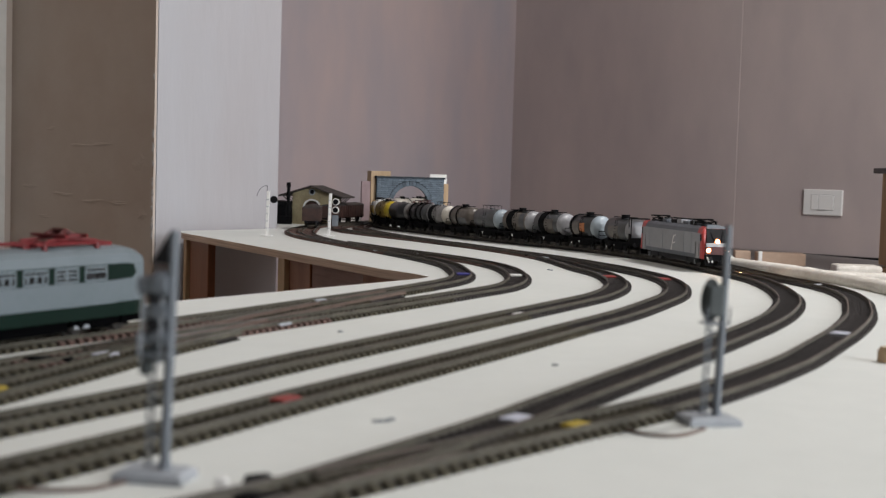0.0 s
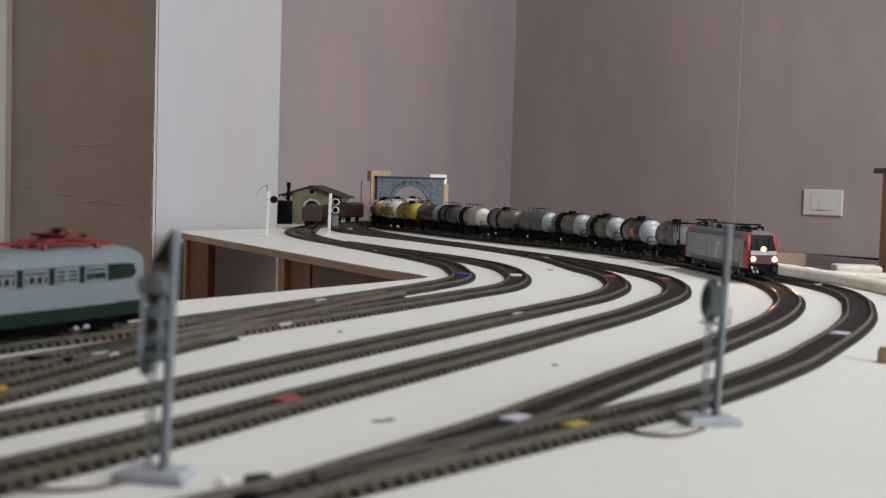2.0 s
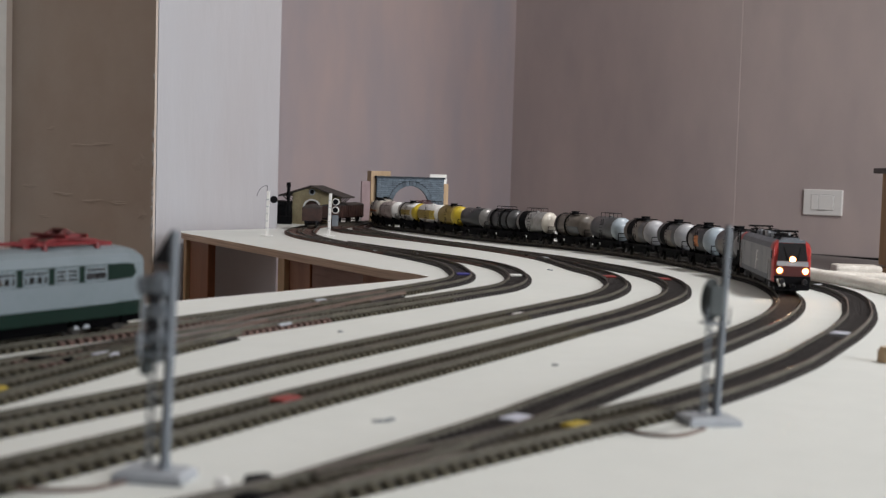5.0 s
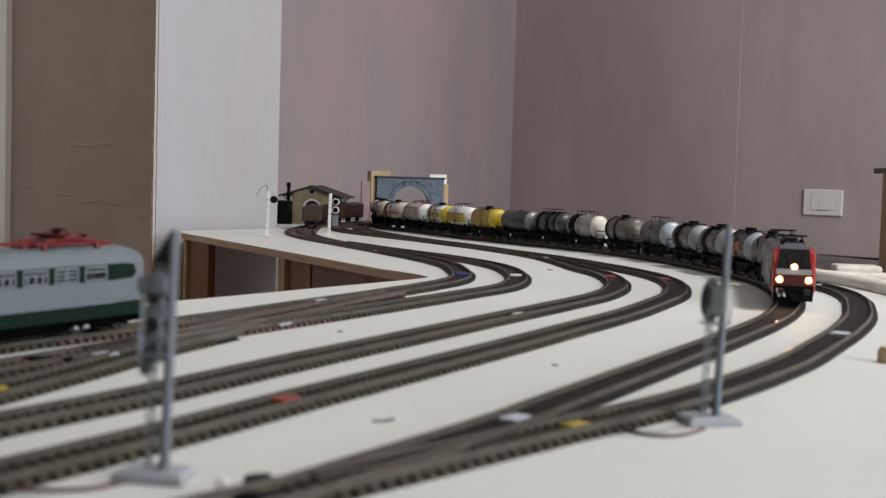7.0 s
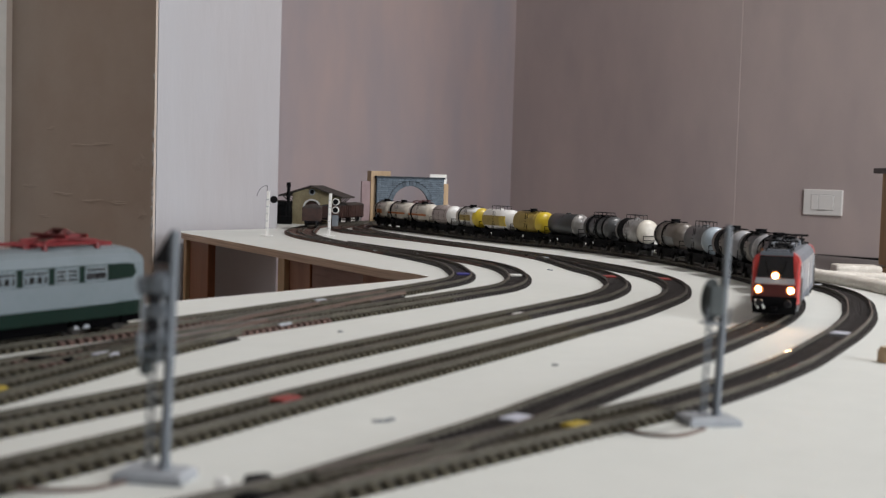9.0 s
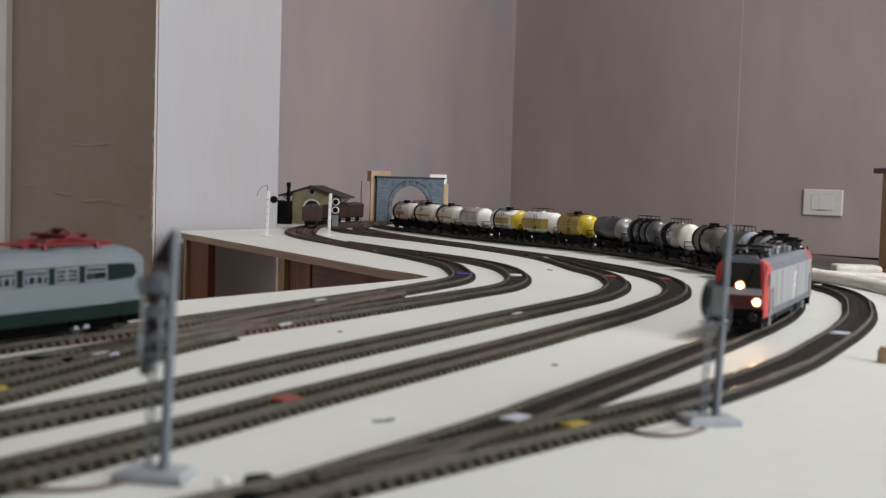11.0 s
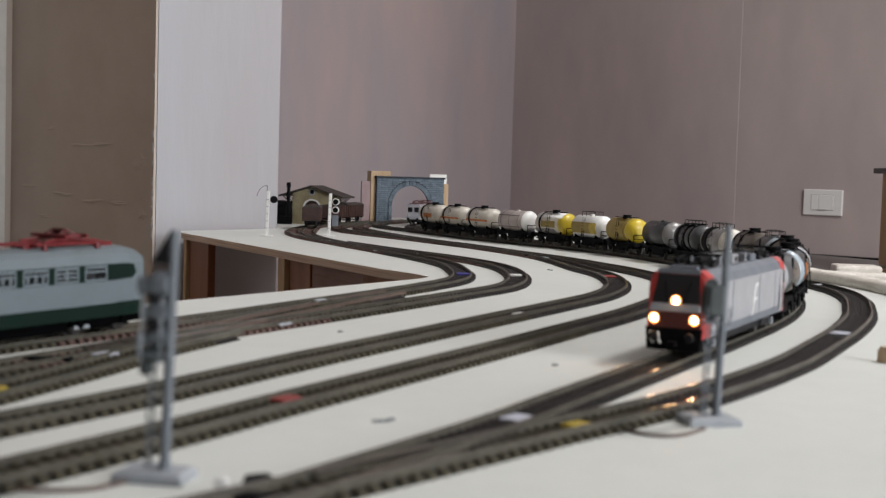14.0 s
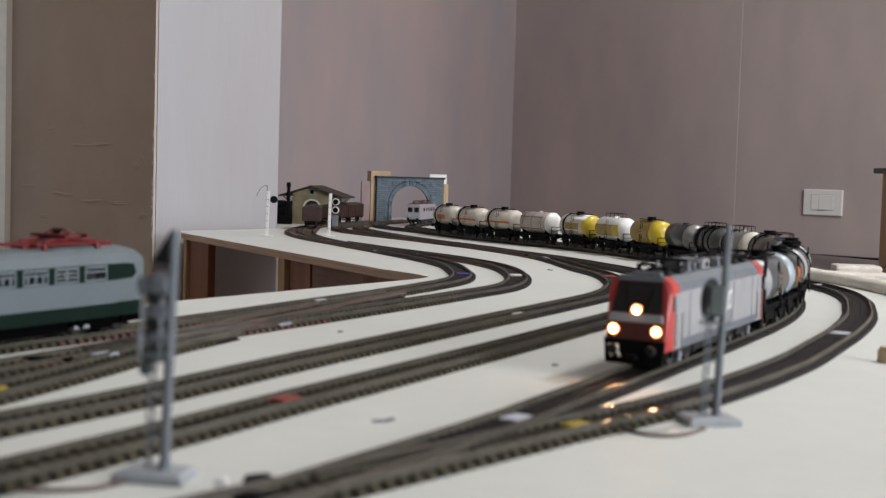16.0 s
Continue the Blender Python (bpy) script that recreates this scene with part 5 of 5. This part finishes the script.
def wooden_cabinet():
    t = thing("wooden_cabinet", "honey-coloured wooden cabinet with a grey slab top", "cabinet")
    t.matrix_world = Matrix.Translation((0.914, 2.5, -0.075)) @ Matrix.Rotation(radians(-3), 4, "Z") @ Matrix.Scale(0.92, 4)
    bm = bmesh.new()
    box(bm, 8, 230, 6, 160, 18, 228, 1)
    part("carcass", bm, HONEY, t)
    for x0, x1, z0, z1, nm in ((5, 22, 0, 228, "stile"), (206, 232, 0, 228, "stile"), (22, 206, 150, 170, "rail"), (22, 206, 0, 24, "rail"), (22, 206, 214, 228, "rail")):
        b2 = bmesh.new()
        box(b2, x0, x1, 0, 8, z0, z1, 1.5)
        part(nm, b2, HONEY, t)
    for z0, z1 in ((30, 144), (176, 208)):
        b2 = bmesh.new()
        box(b2, 28, 200, 3, 8, z0, z1, 2)
        part("panel", b2, HONEY, t)
    b2 = bmesh.new()
    box(b2, -2, 238, -6, 170, 0, 14, 3)
    part("plinth", b2, HONEY, t)
    b2 = bmesh.new()
    box(b2, -10, 245, -12, 175, 228, 240, 2)
    part("slab", b2, mat("grey_stone_slab", (0.13, 0.125, 0.125), 0.6, scale=30), t, "grey stone slab top")
    d = thing("display_frame", "tall dark metal frame with dark glass on the slab", "glass frame")
    d.matrix_world = t.matrix_world.copy()
    for x0, x1 in ((10, 16), (224, 230)):
        b2 = bmesh.new()
        box(b2, x0, x1, 20, 28, 240, 900, 0.8)
        part("post", b2, DARK, d)
    b2 = bmesh.new()
    box(b2, 16, 224, 23, 26, 240, 900)
    part("pane", b2, GLASS, d)
    b2 = bmesh.new()
    rod(b2, (4, 24, 352), (13, 24, 354), 2.6, 10)
    part("knob", b2, DARK, d)


wooden_cabinet()


# ---- small things on the layout ----
def bit(name, x, y, w, d, h, turn, mt, label, cat, z=0.0):
    bm = bmesh.new()
    loft(bm, [[(a * w / 2 * q, b * d / 2 * q, hh) for a, b in ((-1, -0.8), (-0.8, -1), (0.8, -1), (1, -0.8), (1, 0.8), (0.8, 1), (-0.8, 1), (-1, 0.8))] for hh, q in ((0, 1), (h * 0.7, 1), (h, 0.8))])
    ob = tagged(part(name, bm, mt), label, cat)
    ob.matrix_world = Matrix.Translation((x * K, y * K, z * K)) @ Matrix.Rotation(radians(turn), 4, "Z")
    return ob


for x, y, w, d, turn, mt, word in (
    (-65, 525, 14, 8, 61, DULLRED, "dull red"), (32, 497, 14, 10, 55, LILACW, "pale lilac"), (55, 487, 12, 8, 45, DULLYEL, "yellow"),
    (21, 1242, 16, 13, 90, BLUEM, "dark blue"), (74, 1247, 16, 12, 90, WHITEP, "white"), (171, 1267, 18, 12, 90, DULLRED, "dull red"), (225, 1256, 20, 12, 90, DULLRED, "dull red"),
    (267, 826, 14, 12, 60, LILACW, "pale lilac"), (57, 887, 12, 9, 60, WHITEP, "white"), (-172, 635, 13, 9, 65, LILACW, "pale lilac"), (-191, 527, 12, 8, 65, DULLYEL, "yellow")):
    bit("track_marker", x, y, w, d, 1.6, turn, mt, word + " plastic marker lying between the rails", "track marker", 2.4)
for x, y, r in ((380, 1244, 20), (128, 1550, 110), (-31, 1553, 110), (-86, 1589, 110), (-93, 944, 62), (-100, 787, 62), (-214, 713, 65)):
    bit("rail_joiner", x, y, 14, 5, 1.4, r, SIGB, "pale feeder clip beside the rail", "rail clip", 2.4)
for x, y, w in ((-23, 497, 7), (-19, 501, 4), (62, 664, 3), (118, 1375, 6), (121, 1370, 3), (43, 743, 2.4), (-63, 778, 2.4)):
    bit("board_scrap", x, y, w, 2.5, 0.8, rng.uniform(0, 180), SIGG, "tiny grey scrap lying on the board", "scrap")
bit("point_lever", -56, 387, 9, 4, 4, 30, BLACK, "black point lever housing beside the turnout", "point lever")
bit("control_button", -66, 378, 4, 4, 5, 0, WHITEP, "small white round button beside the turnout", "button")
bit("wood_offcut", 260, 715, 11, 9, 9, 20, PINE, "small pale wood offcut at the board edge", "wood offcut")


def cable(pts, label):
    P, _ = spline(pts, 4)
    bm = bmesh.new()
    sweep(bm, P, 0, [(0.7 * math.cos(a), 0.7 + 0.7 * math.sin(a)) for a in (math.pi * i / 3 for i in range(6))])
    tagged(part("cable", bm, mat("brown_cable", (0.14, 0.09, 0.07), 0.5)), label, "cable")


cable([(72, 499), (82, 484), (93, 483), (109, 500)], "thin brown wire from the signal foot")
cable([(-145, 377), (-123, 373), (-106, 376), (-96, 389)], "thin brown wire from the signal foot")


# turnout blades and check rails at the main junctions
def turnout(key, s0, s1, label):
    P, run = PATH[key]
    sel = P[(run > s0) & (run < s1)]
    t = thing("turnout", label, "turnout", "turnouts of the layout")
    for off in (-6.6, 6.6):
        bm = bmesh.new()
        sweep(bm, sel[len(sel) // 3:len(sel) * 2 // 3], off, RAIL_PROF, 0.1)
        part("check_rail", bm, RAILM, t)
    bm = bmesh.new()
    m = sel[len(sel) // 6]
    box(bm, m[0] - 13, m[0] + 13, m[1] - 3, m[1] + 3, 2.4, 4.0, 0.5)
    part("throw_bar", bm, BLACK, t)


turnout("f", 60, 240, "turnout with check rails joining two near tracks")
turnout("b", 120, 330, "rust-brown turnout with check rails on the inner track")
turnout("c", 1250, 1450, "turnout with check rails on the far tracks")


# ---- movement ----
TIMES = [(0.0, 1260), (1.0, 1183), (2.0, 1118), (3.0, 1060), (4.0, 1006), (5.25, 939), (6.5, 871), (7.5, 815), (9.0, 731), (10.25, 663), (11.5, 599), (13.0, 531), (14.5, 471), (16.0, 425)]


def run_at(t):
    """Where the locomotive's middle stands along track e: a smooth curve through TIMES."""
    ts, ss = [a for a, _ in TIMES], [b for _, b in TIMES]
    g = np.gradient(ss, ts)
    i = min(max(int(np.searchsorted(ts, t, "right")) - 1, 0), len(ts) - 2)
    h = ts[i + 1] - ts[i]
    u = (t - ts[i]) / h
    return (2 * u**3 - 3 * u**2 + 1) * ss[i] + (u**3 - 2 * u**2 + u) * h * g[i] + (-2 * u**3 + 3 * u**2) * ss[i + 1] + (u**3 - u**2) * h * g[i + 1]


def wagon_at(t, behind):
    """Where a coupled wagon stands along track e; couplings close up and stretch a little round the bends."""
    p = run_at(t) + behind + float(np.interp(t, (0, 1, 2, 3, 4, 6.5, 7.5, 9, 11.5, 12.5, 13.5, 14.5, 16), (0, 9, 19, 20.5, 17, 0, -3, -8.5, -9, -5.5, 3.5, 10, 14)))
    return p + float(np.interp(p, (500, 700, 900, 1050, 1200, 1350, 1500, 1650, 1800, 1950, 2100, 2250), (45, 33, 25, 27, 42, 68, 81, 73, 70, 60, 38, 16)))


def motions():
    for ob, behind, half in TRAIN:
        walk(ob, [(i * 0.5, on_track("e", wagon_at(i * 0.5, behind) if behind else run_at(i * 0.5), half)) for i in range(33)])
        for ws in [o for o in ob.children if o.name.startswith("wheelset")]:
            x, z = ws.location.x, ws.location.z
            s0 = run_at(0)
            walk(ws, [(i * 0.2, Matrix.Translation((x, 0, z)) @ Matrix.Rotation((s0 - run_at(i * 0.2)) * K / z, 4, "Y")) for i in range(81)])


motions()
